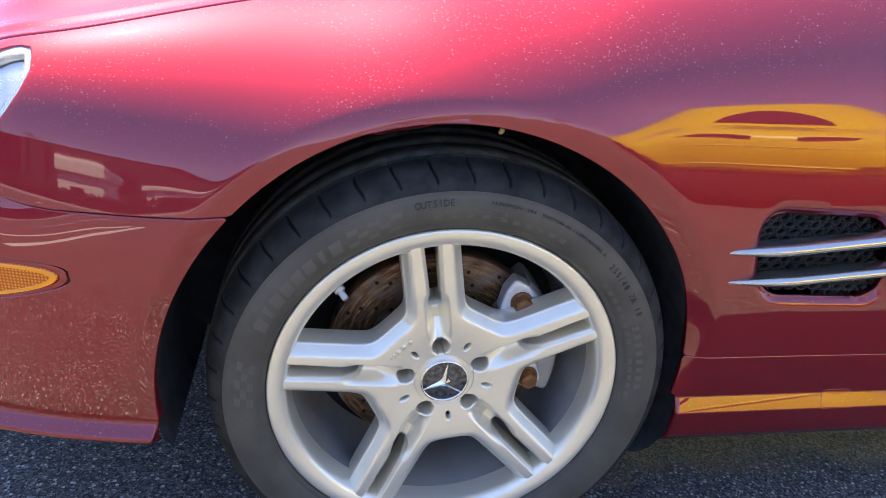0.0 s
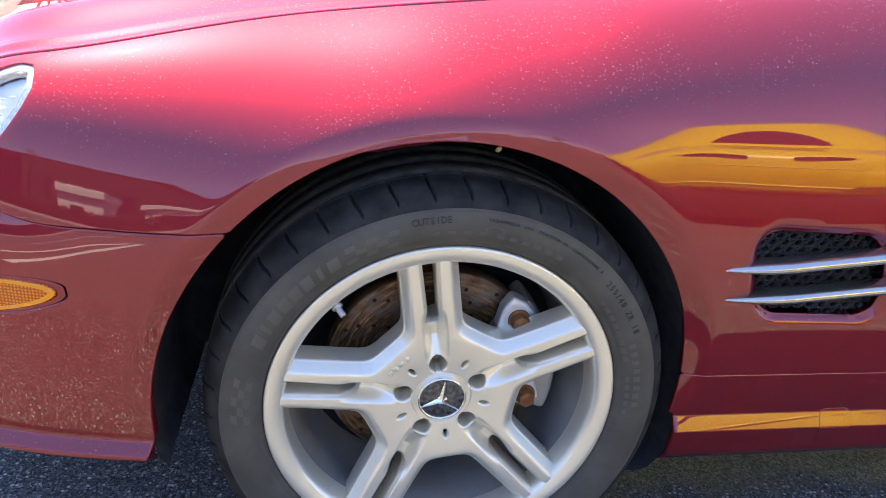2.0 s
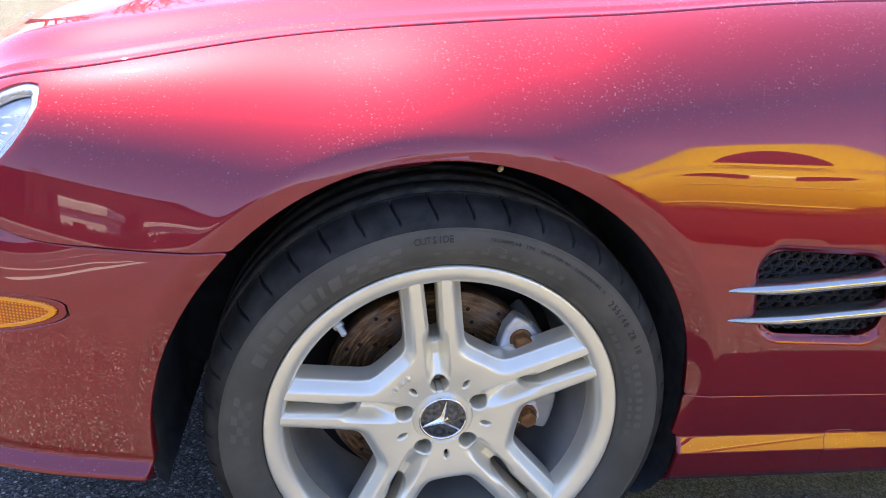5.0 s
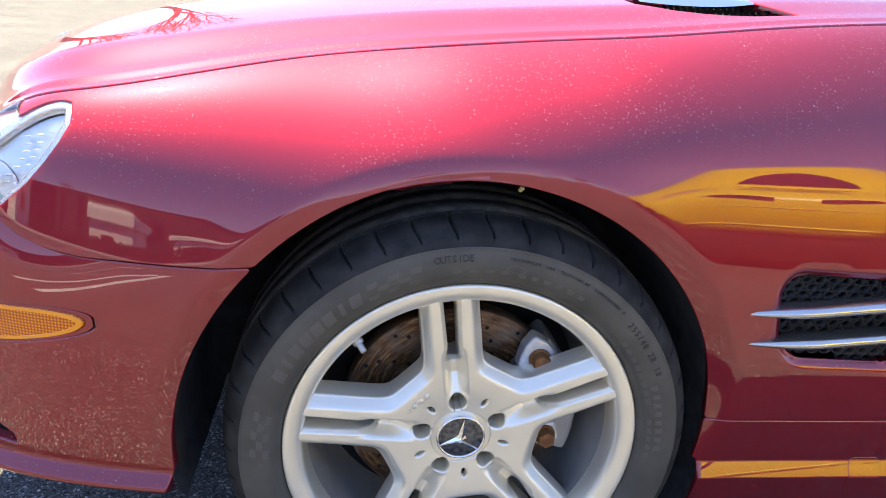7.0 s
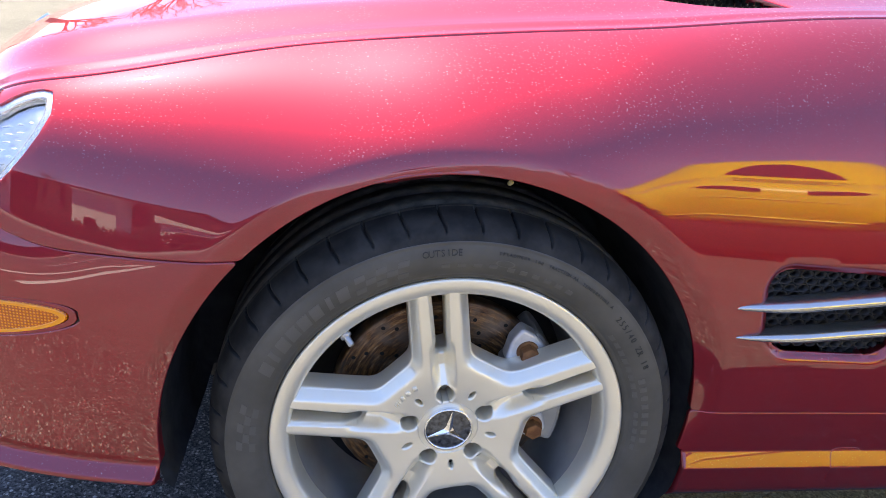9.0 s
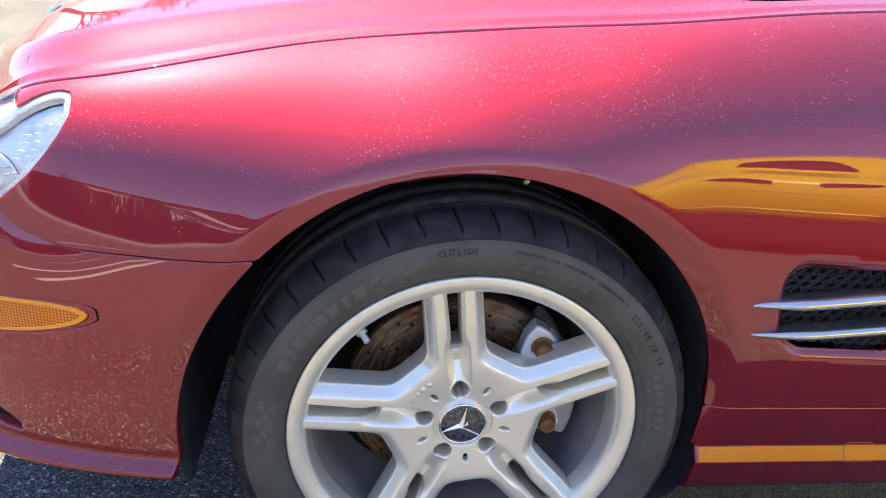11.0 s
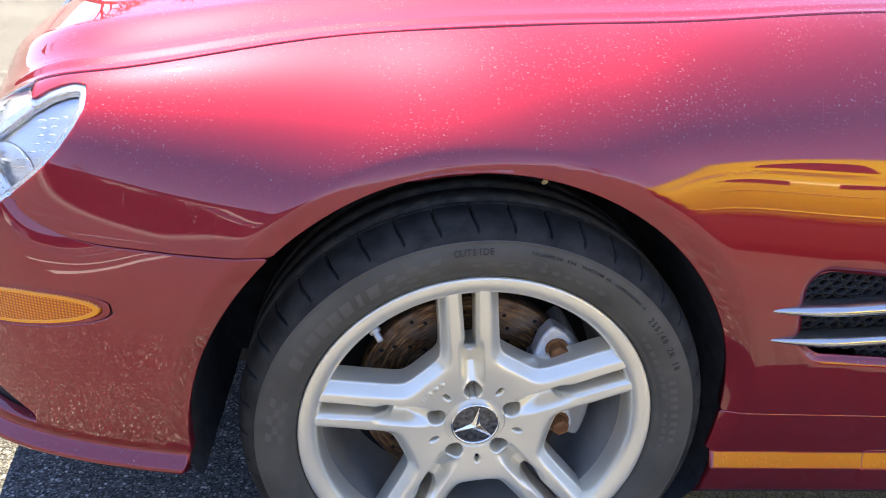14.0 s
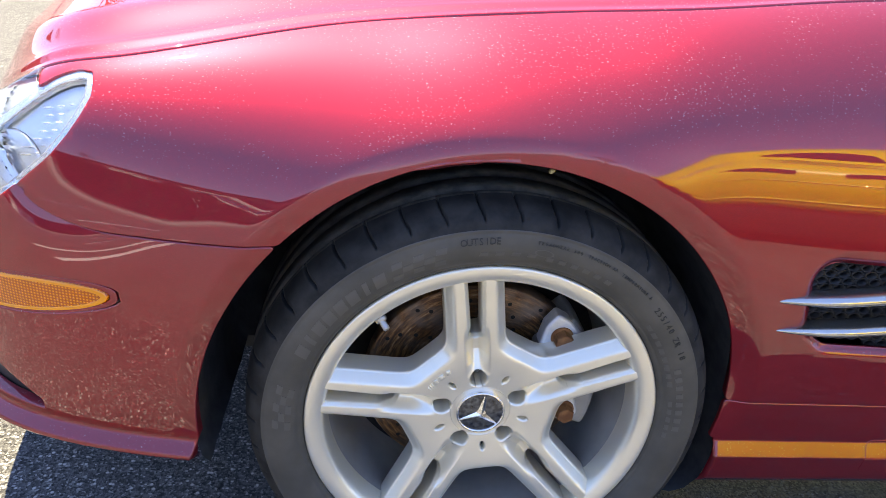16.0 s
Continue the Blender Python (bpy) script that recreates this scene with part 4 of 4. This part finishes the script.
def lettering(text, r, start, stop, size):
    """Raised letters round the tyre's side, from the angle start to stop."""
    verts, faces = [], []
    letters = [c for c in text]
    for k, ch in enumerate(letters):
        if ch == " ":
            continue
        cu = bpy.data.curves.new("letter", "FONT")
        cu.body, cu.size, cu.align_x, cu.extrude, cu.resolution_u = ch, size, "CENTER", 0.0004, 2
        tmp = bpy.data.objects.new("letter", cu)
        scene.collection.objects.link(tmp)
        dg = bpy.context.evaluated_depsgraph_get()
        me = tmp.evaluated_get(dg).to_mesh()
        a = radians(start + (stop - start) * (k + 0.5) / len(letters))
        i = len(verts)
        for p in me.vertices:
            rr, aa = r + p.co.y, a + p.co.x * 0.9 / r
            verts.append((rr * math.sin(aa), float(SIDE_Y(rr)) - 0.0004 - p.co.z, rr * math.cos(aa)))
        faces += [[i + q for q in g.vertices] for g in me.polygons]
        tmp.evaluated_get(dg).to_mesh_clear()
        bpy.data.objects.remove(tmp)
        bpy.data.curves.remove(cu)
    wheel_part("lettering", verts, faces, RUBBER_DARK, "raised small lettering on the tyre", WHEEL, flat=True)


lettering("OUTSIDE", 0.2835, -14.0, -4.2, 0.0125)
lettering("TREADWEAR 300", 0.2870, 4.6, 16.6, 0.0062)
lettering("TRACTION AA", 0.2870, 18.0, 27.0, 0.0062)
lettering("TEMPERATURE A", 0.2860, 28.5, 40.0, 0.0062)
lettering("255/40 ZR 18", 0.2800, 43.0, 62.5, 0.0125)
raised("raised_bar", [(0.2700, -8.5 + 4.2 * k, 0.010, 0.005, 0.2) for k in range(4)] + [(0.2690, 9.0 + 3.6 * k, 0.009, 0.006, 0) for k in range(6)] + [(0.262, 48 + 3.2 * k, 0.0095, 0.006, 0) for k in range(8)] + [(0.274, 66 + 3.0 * k, 0.008, 0.009, 0) for k in range(8)] + [(0.262, 78 + 3.0 * k, 0.009, 0.005, 0) for k in range(5)], "raised plain bar on the tyre")
v, f = [], []
for k in range(28):
    a = 2 * math.pi * k / 28
    for s in (1.0, 0.84):
        rr, aa = 0.2765 + 0.0048 * s * math.sin(a), radians(7.0) + 0.0125 * s * math.cos(a) / 0.2765
        v.append((rr * math.sin(aa), float(SIDE_Y(rr)) - 0.0007, rr * math.cos(aa)))
for k in range(28):
    m = (k + 1) % 28
    f.append([2 * k, 2 * m, 2 * m + 1, 2 * k + 1])
wheel_part("oval_mark", v, f, RUBBER_RAISED, "raised oval outline on the tyre", WHEEL, flat=True)

# ---- brake ----
v, f = lathe([(0.088, 0.100), (0.0895, 0.0985), (0.1630, 0.0985), (0.1650, 0.1000), (0.1650, 0.1280), (0.088, 0.1280)], 120)
disc = mesh_part("brake_disc", v, f, DISC, car, "rusty drilled brake disc", at=WHEEL)
v, f = lathe([(0.0005, 0.066), (0.070, 0.066), (0.076, 0.070), (0.080, 0.096), (0.089, 0.100)], 80)
o = mesh_part("disc_hat", v, f, RUST, None, "rusty centre of the brake disc", at=WHEEL)
o.parent, o.matrix_parent_inverse = disc, WHEEL.inverted()
# flat dark discs on the brake disc's face; the holes' shade is their colour
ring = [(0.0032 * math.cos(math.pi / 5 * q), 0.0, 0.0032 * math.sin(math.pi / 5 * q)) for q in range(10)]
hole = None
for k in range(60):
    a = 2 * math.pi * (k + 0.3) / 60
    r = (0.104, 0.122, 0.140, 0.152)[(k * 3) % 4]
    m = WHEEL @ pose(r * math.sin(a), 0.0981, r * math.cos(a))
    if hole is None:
        hole = o = mesh_part("drilled_hole", ring, [list(range(10))], HOLE_SHADE, None, at=m)
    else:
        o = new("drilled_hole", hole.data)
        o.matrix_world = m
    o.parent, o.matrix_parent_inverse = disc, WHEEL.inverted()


def slab(points, y0, y1, bevel):
    """A bevelled plate from its outline in x and z."""
    bm = bmesh.new()
    face = bm.faces.new([bm.verts.new((x, y0, z)) for x, z in points])
    out = bmesh.ops.extrude_face_region(bm, geom=[face])
    bmesh.ops.translate(bm, vec=(0, y1 - y0, 0), verts=[g for g in out["geom"] if isinstance(g, bmesh.types.BMVert)])
    bmesh.ops.recalc_face_normals(bm, faces=bm.faces)
    bmesh.ops.bevel(bm, geom=bm.edges[:], offset=bevel, segments=3, affect="EDGES", profile=0.5)
    return bm


def ring_outline(r0, r1, d0, d1, n=10):
    a = [radians(d0 + (d1 - d0) * k / n) for k in range(n + 1)]
    return [(r0 * math.sin(t), r0 * math.cos(t)) for t in a] + [(r1 * math.sin(t), r1 * math.cos(t)) for t in a[::-1]]


caliper = part("brake_caliper", slab(ring_outline(0.108, 0.182, 42, 108), 0.072, 0.150, 0.008), BARREL, car, "cast alloy brake caliper with rusty bolts", WHEEL, False)


def under_caliper(o):
    o.parent, o.matrix_parent_inverse = caliper, WHEEL.inverted()
    return o


under_caliper(part("bracket", slab([(0.078, 0.088), (0.084, 0.122), (0.098, 0.142), (0.118, 0.132), (0.142, 0.108), (0.150, 0.088), (0.128, 0.074)], 0.066, 0.094, 0.005), CALIPER, None, "pale cast bracket", WHEEL, False))
under_caliper(part("bracket", slab([(0.118, -0.002), (0.150, 0.000), (0.160, -0.030), (0.140, -0.048), (0.116, -0.034)], 0.066, 0.094, 0.005), CALIPER, None, "pale cast bracket", WHEEL, False))
for x, z in ((0.109, 0.106), (0.136, -0.022)):
    under_caliper(part("bolt", cyl_bm(0.0135, 0.020, 6, pose(x, 0.058, z, 90), bevel=0.002), RUST, None, "rusty hexagon bolt", WHEEL, False))
    under_caliper(part("washer", cyl_bm(0.0165, 0.004, 24, pose(x, 0.0655, z, 90), bevel=0.001), RUST, None, "rusty washer", WHEEL))
v, f = lathe([(0.0005, 0.17), (0.19, 0.17), (0.20, 0.155)], 60)
mesh_part("dust_shield", v, f, BLACK, car, "black brake dust shield", at=WHEEL)

# ---- wheel arch liner ----
verts, faces = [], []
way = [(-0.366, 0.226), (-0.378, 0.238), (-0.384, 0.26), (-0.385, 0.30)]
for k in range(41):
    a = math.pi - math.pi * k / 40
    way.append((ARCH[0] + (ARCH[2] + 0.004) * math.cos(a), ARCH[1] + (ARCH[3] + 0.004) * math.sin(a)))
way += [(0.362, 0.30), (0.368, 0.27), (0.369, 0.235), (0.362, 0.205), (0.345, 0.184), (0.322, 0.176), (0.300, 0.182)]
ys = [0.018, 0.024, 0.034, 0.06, 0.09, 0.12, 0.16, 0.20, 0.26, 0.34]
for i, (x, z) in enumerate(way):
    for j, y in enumerate(ys):
        s = 1 - 0.10 * y + (0.004 if (j % 2 and i < 14) else 0) + 0.010 * smooth(0.0, 0.03, y)
        verts.append((x * s, y, ARCH[1] + (z - ARCH[1]) * s))
m = len(ys)
for i in range(len(way) - 1):
    for j in range(m - 1):
        faces.append([i * m + j, (i + 1) * m + j, (i + 1) * m + j + 1, i * m + j + 1])
faces.append([i * m + m - 1 for i in range(len(way))])
mesh_part("arch_liner", verts, faces, LINER, car, "black plastic wheel arch liner")
part("clip", cyl_bm(0.0032, 0.010, 12, pose(0.034, 0.018, 0.686, 60), bevel=0.001), material("clip_plastic", (0.42, 0.34, 0.17), 0.5), car, "pale plastic clip under the arch")


# ---- rest of the red car, out of the camera's view ----
def full_width(name, xs, z0, z1, inset, mat, label=""):
    bm = bmesh.new()
    rows = []
    for x, a, b in zip(xs, z0, z1):
        rows.append([bm.verts.new((x, y, z)) for y, z in ((inset, a), (inset + 0.05, b), (2 * CENTRE - inset - 0.05, b), (2 * CENTRE - inset, a))])
    for p, q in zip(rows, rows[1:]):
        for k in range(4):
            n = (k + 1) % 4
            bm.faces.new([p[k], q[k], q[n], p[n]])
    bm.faces.new(rows[0])
    bm.faces.new(rows[-1][::-1])
    bmesh.ops.recalc_face_normals(bm, faces=bm.faces)
    return part(name, bm, mat, car, label, None, False)


# the first two are unseen, added to keep sun from leaking through the nose
full_width("nose_frame", [-0.79, -0.72, -0.66, -0.40], [0.24, 0.21, 0.20, 0.20], [0.50, 0.52, 0.54, 0.54], 0.30, BLACK)
full_width("front_tray", [-0.64, -0.41], [0.205, 0.20], [0.23, 0.23], 0.12, BLACK)
full_width("underbody", [-0.66, -0.40, 0.40, 2.1, 2.9, 3.5], [0.22, 0.19, 0.19, 0.19, 0.22, 0.30], [0.45, 0.45, 0.45, 0.45, 0.50, 0.50], 0.36, BLACK)
full_width("rear_deck", [0.94, 1.5, 2.4, 3.2, 3.60], [0.93, 0.93, 0.93, 0.91, 0.60], [0.955, 0.96, 0.965, 0.95, 0.90], 0.20, PAINT)
full_width("roof", [0.98, 1.45, 1.75, 2.3, 2.75], [0.95, 0.96, 0.96, 0.96, 0.96], [0.96, 1.20, 1.28, 1.25, 0.98], 0.26, DARKGLASS)
v, f = lathe([(p[0], p[1]) for p in tyre_profile], 96)
for x, y, turn in ((0.0, 2 * CENTRE, 180), (2.55, 0.0, 0), (2.55, 2 * CENTRE, 180)):
    t = mesh_part("wheel", lathe([(0.0005, 0.03), (0.20, 0.02), (0.232, 0.0)], 48)[0], lathe([(0.0005, 0.03), (0.20, 0.02), (0.232, 0.0)], 48)[1], ALLOY, car, "silver alloy wheel with black tyre", at=pose(x, y, 0.3285, 0, 0, turn))
    o = mesh_part("tyre", v, f, RUBBER, None, at=pose(x, y, 0.3285, 0, 0, turn))
    o.parent, o.matrix_parent_inverse = t, t.matrix_world.inverted()


# ---- what the paint mirrors: the other side of the yard ----
def yellow_car():
    """A parked yellow coupe, its nose towards the red car's front wheel."""
    top = tagged(new("car"), "glossy yellow sports coupe parked facing the red one", "car")
    top.matrix_world = pose(1.90, -2.12, 0, 0, 0, 36)
    length = [0.0, -0.05, -0.16, -0.36, -0.65, -1.0, -1.5, -2.0, -2.8, -3.4, -3.9, -4.05]
    HALF = spline(length[::-1], [0.62, 0.76, 0.84, 0.86, 0.86, 0.86, 0.84, 0.80, 0.75, 0.66, 0.52, 0.36])
    LOW = spline(length[::-1], [0.44, 0.42, 0.42, 0.42, 0.42, 0.42, 0.42, 0.42, 0.42, 0.42, 0.43, 0.47])
    HIGH = spline(length[::-1], [0.86, 0.95, 1.0, 1.0, 0.99, 0.99, 0.99, 0.98, 0.95, 0.91, 0.87, 0.80])

    def hang(name, v, f, mat, label="", flat=False):
        o = mesh_part(name, v, f, mat, None, label, flat=flat)
        o.parent = top
        return o
    ring, ys = 64, np.concatenate([np.linspace(0, -0.36, 16), np.linspace(-0.4, -4.05, 36)])
    verts, faces = [], []
    for y in ys:
        h, a, b = float(HALF(y)), float(LOW(y)), float(HIGH(y))
        for k in range(ring):
            t = 2 * math.pi * k / ring
            c, s = math.cos(t), math.sin(t)
            z = (a + b) / 2 + (b - a) / 2 * math.copysign(abs(s)**0.7, s)
            fold = 0.018 * float(smooth(0.70, 0.69, z)) - 0.022 * float(smooth(0.535, 0.525, z))   # a crease round the nose, a lip under it
            verts.append(((h + fold) * math.copysign(abs(c)**0.5, c), y + fold * max(0.0, 1 + y / 0.4), z))
    for i in range(len(ys) - 1):
        for k in range(ring):
            n = (k + 1) % ring
            faces.append([i * ring + k, i * ring + n, (i + 1) * ring + n, (i + 1) * ring + k])
    faces.append(list(range(ring))[::-1])
    faces.append([(len(ys) - 1) * ring + k for k in range(ring)])
    hang("body", verts, faces, YELLOW)
    CAB_H = spline([-3.3, -2.6, -2.0, -1.5, -1.15, -0.85, -0.6], [0.96, 1.26, 1.44, 1.49, 1.41, 1.19, 0.93])
    CAB_W = spline([-3.3, -2.6, -2.0, -1.5, -1.15, -0.85, -0.6], [0.72, 0.74, 0.74, 0.74, 0.74, 0.72, 0.66])

    def cabin(x, y):
        return 0.86 + (float(CAB_H(y)) - 0.86) * max(0.0, 1 - abs(x / float(CAB_W(y)))**2.3)**0.62
    cv, cf, cols = [], [], 41
    rows = np.linspace(-0.6, -3.3, 40)
    for y in rows:
        for k in range(cols):
            x = float(CAB_W(y)) * math.sin(math.pi / 2 * (-1 + 2 * k / (cols - 1)))
            cv.append((x, y, cabin(x, y)))
    for i in range(len(rows) - 1):
        for k in range(cols - 1):
            cf.append([i * cols + k, i * cols + k + 1, (i + 1) * cols + k + 1, (i + 1) * cols + k])
    hang("cabin", cv, cf, YELLOW)

    def front(x, z):
        """Where the cabin's front reaches the height z."""
        a, b = -0.55, -1.5
        for _ in range(30):
            m = (a + b) / 2
            a, b = (m, b) if cabin(x, m) < z else (a, m)
        return b
    gv, gf, n = [], [], 24
    for i in range(n + 1):
        u = -1 + 2 * i / n
        for j in range(9):
            x, z = 0.275 * u, 1.02 + 0.185 * max(0.0, 1 - u * u)**0.8 * j / 8
            gv.append((x, front(x, z) + 0.012, z + 0.004))
    for i in range(n):
        for j in range(8):
            gf.append([i * 9 + j, (i + 1) * 9 + j, (i + 1) * 9 + j + 1, i * 9 + j + 1])
    hang("windscreen", gv, gf, DARKGLASS, "dark windscreen")

    def nose(x, z):
        """How far forward the body reaches at that place."""
        a, b = 0.0, -1.2
        for _ in range(30):
            m = (a + b) / 2
            h, lo, hi = float(HALF(m)), float(LOW(m)), float(HIGH(m))
            c = min(1.0, abs(2 * (z - (lo + hi) / 2) / (hi - lo)))**(1 / 0.7)
            inside = c < 1 and abs(x) < h * math.sqrt(1 - c * c)**0.5
            a, b = (a, m) if inside else (m, b)
        return b
    for s in (-1, 1):
        hv, hf = [], []
        for i in range(13):
            u = i / 12
            x = s * (0.09 + 0.26 * u)
            for j in range(4):
                z = 0.812 + 0.018 * u + (0.030 * math.sin(math.pi * min(1, 0.12 + u))**0.4 + 0.004) * (j / 3 - 0.5)
                hv.append((x, nose(x, z) + 0.010, z))
        for i in range(12):
            for j in range(3):
                hf.append([i * 4 + j, i * 4 + 4 + j, i * 4 + 5 + j, i * 4 + 1 + j])
        hang("headlamp", hv, hf, DARKGLASS, "slim dark headlamp")
        for y in (-0.85, -3.2):
            v, f = lathe([(0.0005, -0.01), (0.22, 0.0), (0.24, -0.01), (0.30, -0.01), (0.32, 0.02), (0.32, 0.2)], 32)
            o = mesh_part("wheel", v, f, RUBBER, None, "black wheel", at=pose(s * 0.84, y, 0.32, 0, 0, 90 * s))
            o.parent = top
    for z, r in ((0.715, 0.007), (0.515, 0.009)):
        tv, tf, n = [], [], 40
        for i in range(n + 1):
            x = -0.62 + 1.24 * i / n
            y = nose(x, z)
            tv += [(x, y - 0.004 + r * math.cos(q), z + r * math.sin(q)) for q in (-1.57, -0.79, 0.0, 0.79, 1.57)]
        for i in range(n):
            tf += [[i * 5 + j, i * 5 + 5 + j, i * 5 + 6 + j, i * 5 + 1 + j] for j in range(4)]
        hang("bumper_crease", tv, tf, YELLOW)
    o = part("valance", box_bm((-0.50, -3.8, 0.10), (0.50, -0.05, 0.45), 0.03), BLACK, None, "black lower valance")
    o.parent = top
    o = part("side_sill", box_bm((-0.74, -3.7, 0.14), (0.74, -0.30, 0.45), 0.03), BLACK, None, "black side sill")
    o.parent = top


yellow_car()


def building(name, lo, hi, wall, label, windows=0, face="y", glass=DARKGLASS):
    top = tagged(new(name), label, "building")
    top.location = ((lo[0] + hi[0]) / 2, (lo[1] + hi[1]) / 2, 0)
    o = top.location

    def hang(n, bm, mat, lab=""):
        bmesh.ops.translate(bm, vec=(-o[0], -o[1], 0), verts=bm.verts)
        p = part(n, bm, mat, None, lab, None, False)
        p.parent = top
        return p
    hang("wall", box_bm(lo, hi), wall)
    hang("roof", box_bm((lo[0] - 0.2, lo[1] - 0.2, hi[2]), (hi[0] + 0.2, hi[1] + 0.2, hi[2] + 0.25), 0.03), wall)
    for k in range(windows):
        t = (k + 0.5) / windows
        if face == "y":
            x = lo[0] + (hi[0] - lo[0]) * t
            hang("window", box_bm((x - 0.6, hi[1] - 0.05, hi[2] * 0.45), (x + 0.6, hi[1] + 0.03, hi[2] * 0.72), 0.01), glass, "dark window")
        else:
            y = lo[1] + (hi[1] - lo[1]) * t
            hang("window", box_bm((hi[0] - 0.05, y - 0.6, hi[2] * 0.45), (hi[0] + 0.03, y + 0.6, hi[2] * 0.72), 0.01), glass, "dark window")
    return top


building("building", (-60, -40, 0), (-32, -6, 4.2), BRICK, "long dark brick warehouse across the yard", 0, "x")
building("building", (-30, -48, 0), (-1, -36, 4.2), BRICK, "long dark brick warehouse behind the yard", 6, "y")
building("shed", (-14.6, -27.5, 0), (-10.6, -25.0, 2.0), WHITE, "white flat-roofed shed with a small window", 1, "y")
building("shed", (-8.3, -27.5, 0), (-6.0, -25.0, 1.6), WHITE, "white flat-roofed shed with a small window", 1, "y")
building("shed", (-27.5, -19.5, 0), (-23.5, -15.2, 1.9), WHITE, "white flat-roofed shed with a small window", 1, "x")
building("house", (-34, 16, 0), (-22, 28, 6.0), REDBRICK, "red brick house behind bare trees", 0, "y")


def slab_of(name, lo, hi, mat, label, category):
    tagged(part(name, box_bm(lo, hi, 0.012), mat, None, "", None, False), label, category, kind="structure")


slab_of("pavement", (-30, -15.2, 0), (0.5, -13.0, 0.12), CONCRETE, "pale concrete pavement along the yard", "pavement")
slab_of("pavement_far", (-22.5, -13.0, 0), (-20.5, 6, 0.12), CONCRETE, "pale concrete pavement along the yard", "pavement")
for k in range(5):
    slab_of("marking_%d" % (k + 1), (-12.0 + 2.7 * k, -9.0, 0.004), (-11.88 + 2.7 * k, -4.2, 0.0075), WHITE, "white painted parking line on the asphalt", "road marking")


def painted_line(name, start, end, width):
    """A worn white line painted on the asphalt."""
    a, b = Vector((*start, 0)), Vector((*end, 0))
    turn = math.degrees(math.atan2(b.y - a.y, b.x - a.x))
    o = part(name, box_bm((0, -width / 2, 0.004), ((b - a).length, width / 2, 0.0075), 0.001), WHITE, None, "", pose(a.x, a.y, 0, 0, 0, turn), False)
    tagged(o, "white painted parking line on the asphalt", "road marking", kind="structure")


painted_line("marking_6", (-1.60, -0.95), (-2.38, -6.4), 0.12)
painted_line("marking_7", (-2.20, -1.10), (-2.56, -6.4), 0.12)


def hedge():
    """A clipped dark evergreen hedge of many small leaves."""
    rng = random.Random(21)
    verts, faces = [], []
    for _ in range(9000):
        x, y, z = rng.uniform(-27, -2), rng.uniform(-23.2, -22.0), rng.uniform(0.02, 1.0 + 0.15 * math.sin(_))
        a, b = Vector((rng.uniform(-1, 1), rng.uniform(-1, 1), rng.uniform(-1, 1))).normalized(), Vector((rng.uniform(-1, 1), rng.uniform(-1, 1), rng.uniform(-1, 1))).normalized()
        i = len(verts)
        c = Vector((x, y, z))
        verts += [tuple(c - a * 0.15), tuple(c + b * 0.09), tuple(c + a * 0.15), tuple(c - b * 0.09)]
        faces.append([i, i + 1, i + 2, i + 3])
    tagged(mesh_part("hedge", verts, faces, FOLIAGE), "low dark evergreen hedge behind the pavement", "hedge", kind="stuff")


hedge()


def bare_tree(x, y, height, seed):
    rng = random.Random(seed)
    top = tagged(new("tree"), "leafless tree with fine bare branches", "tree", "bare trees")
    top.location = (x, y, 0)
    verts, faces = [], []

    def limb(p, d, length, r, depth):
        n = 5 if depth < 3 else 3
        q = p + d * length
        a = d.orthogonal().normalized()
        b = d.cross(a)
        i = len(verts)
        for c, rr in ((p, r), (q, r * 0.62)):
            for k in range(n):
                t = 2 * math.pi * k / n
                verts.append(tuple(c + (a * math.cos(t) + b * math.sin(t)) * rr))
        for k in range(n):
            m = (k + 1) % n
            faces.append([i + k, i + m, i + n + m, i + n + k])
        if depth == 6:
            return
        for _ in range(3 if depth < 5 else 2):
            w = Vector((rng.uniform(-1, 1), rng.uniform(-1, 1), rng.uniform(-0.3, 0.8)))
            limb(p + d * length * rng.uniform(0.65, 1.0), (d + w * 0.62).normalized(), length * rng.uniform(0.62, 0.82), r * 0.58, depth + 1)
    limb(Vector((0, 0, 0)), Vector((0.03, 0.02, 1)).normalized(), height * 0.28, height * 0.022, 0)
    o = mesh_part("trunk", verts, faces, BARK, None)
    o.parent = top


for x, y, h, s in ((-15.5, 15.0, 9, 3), (-21.0, 17.0, 10, 5), (-12.0, 24.0, 10, 8), (-7.2, 31.0, 11, 14), (-11.4, 29.0, 10, 17), (-22, -30, 9, 11), (8, -31, 9, 12)):
    bare_tree(x, y, h, s)
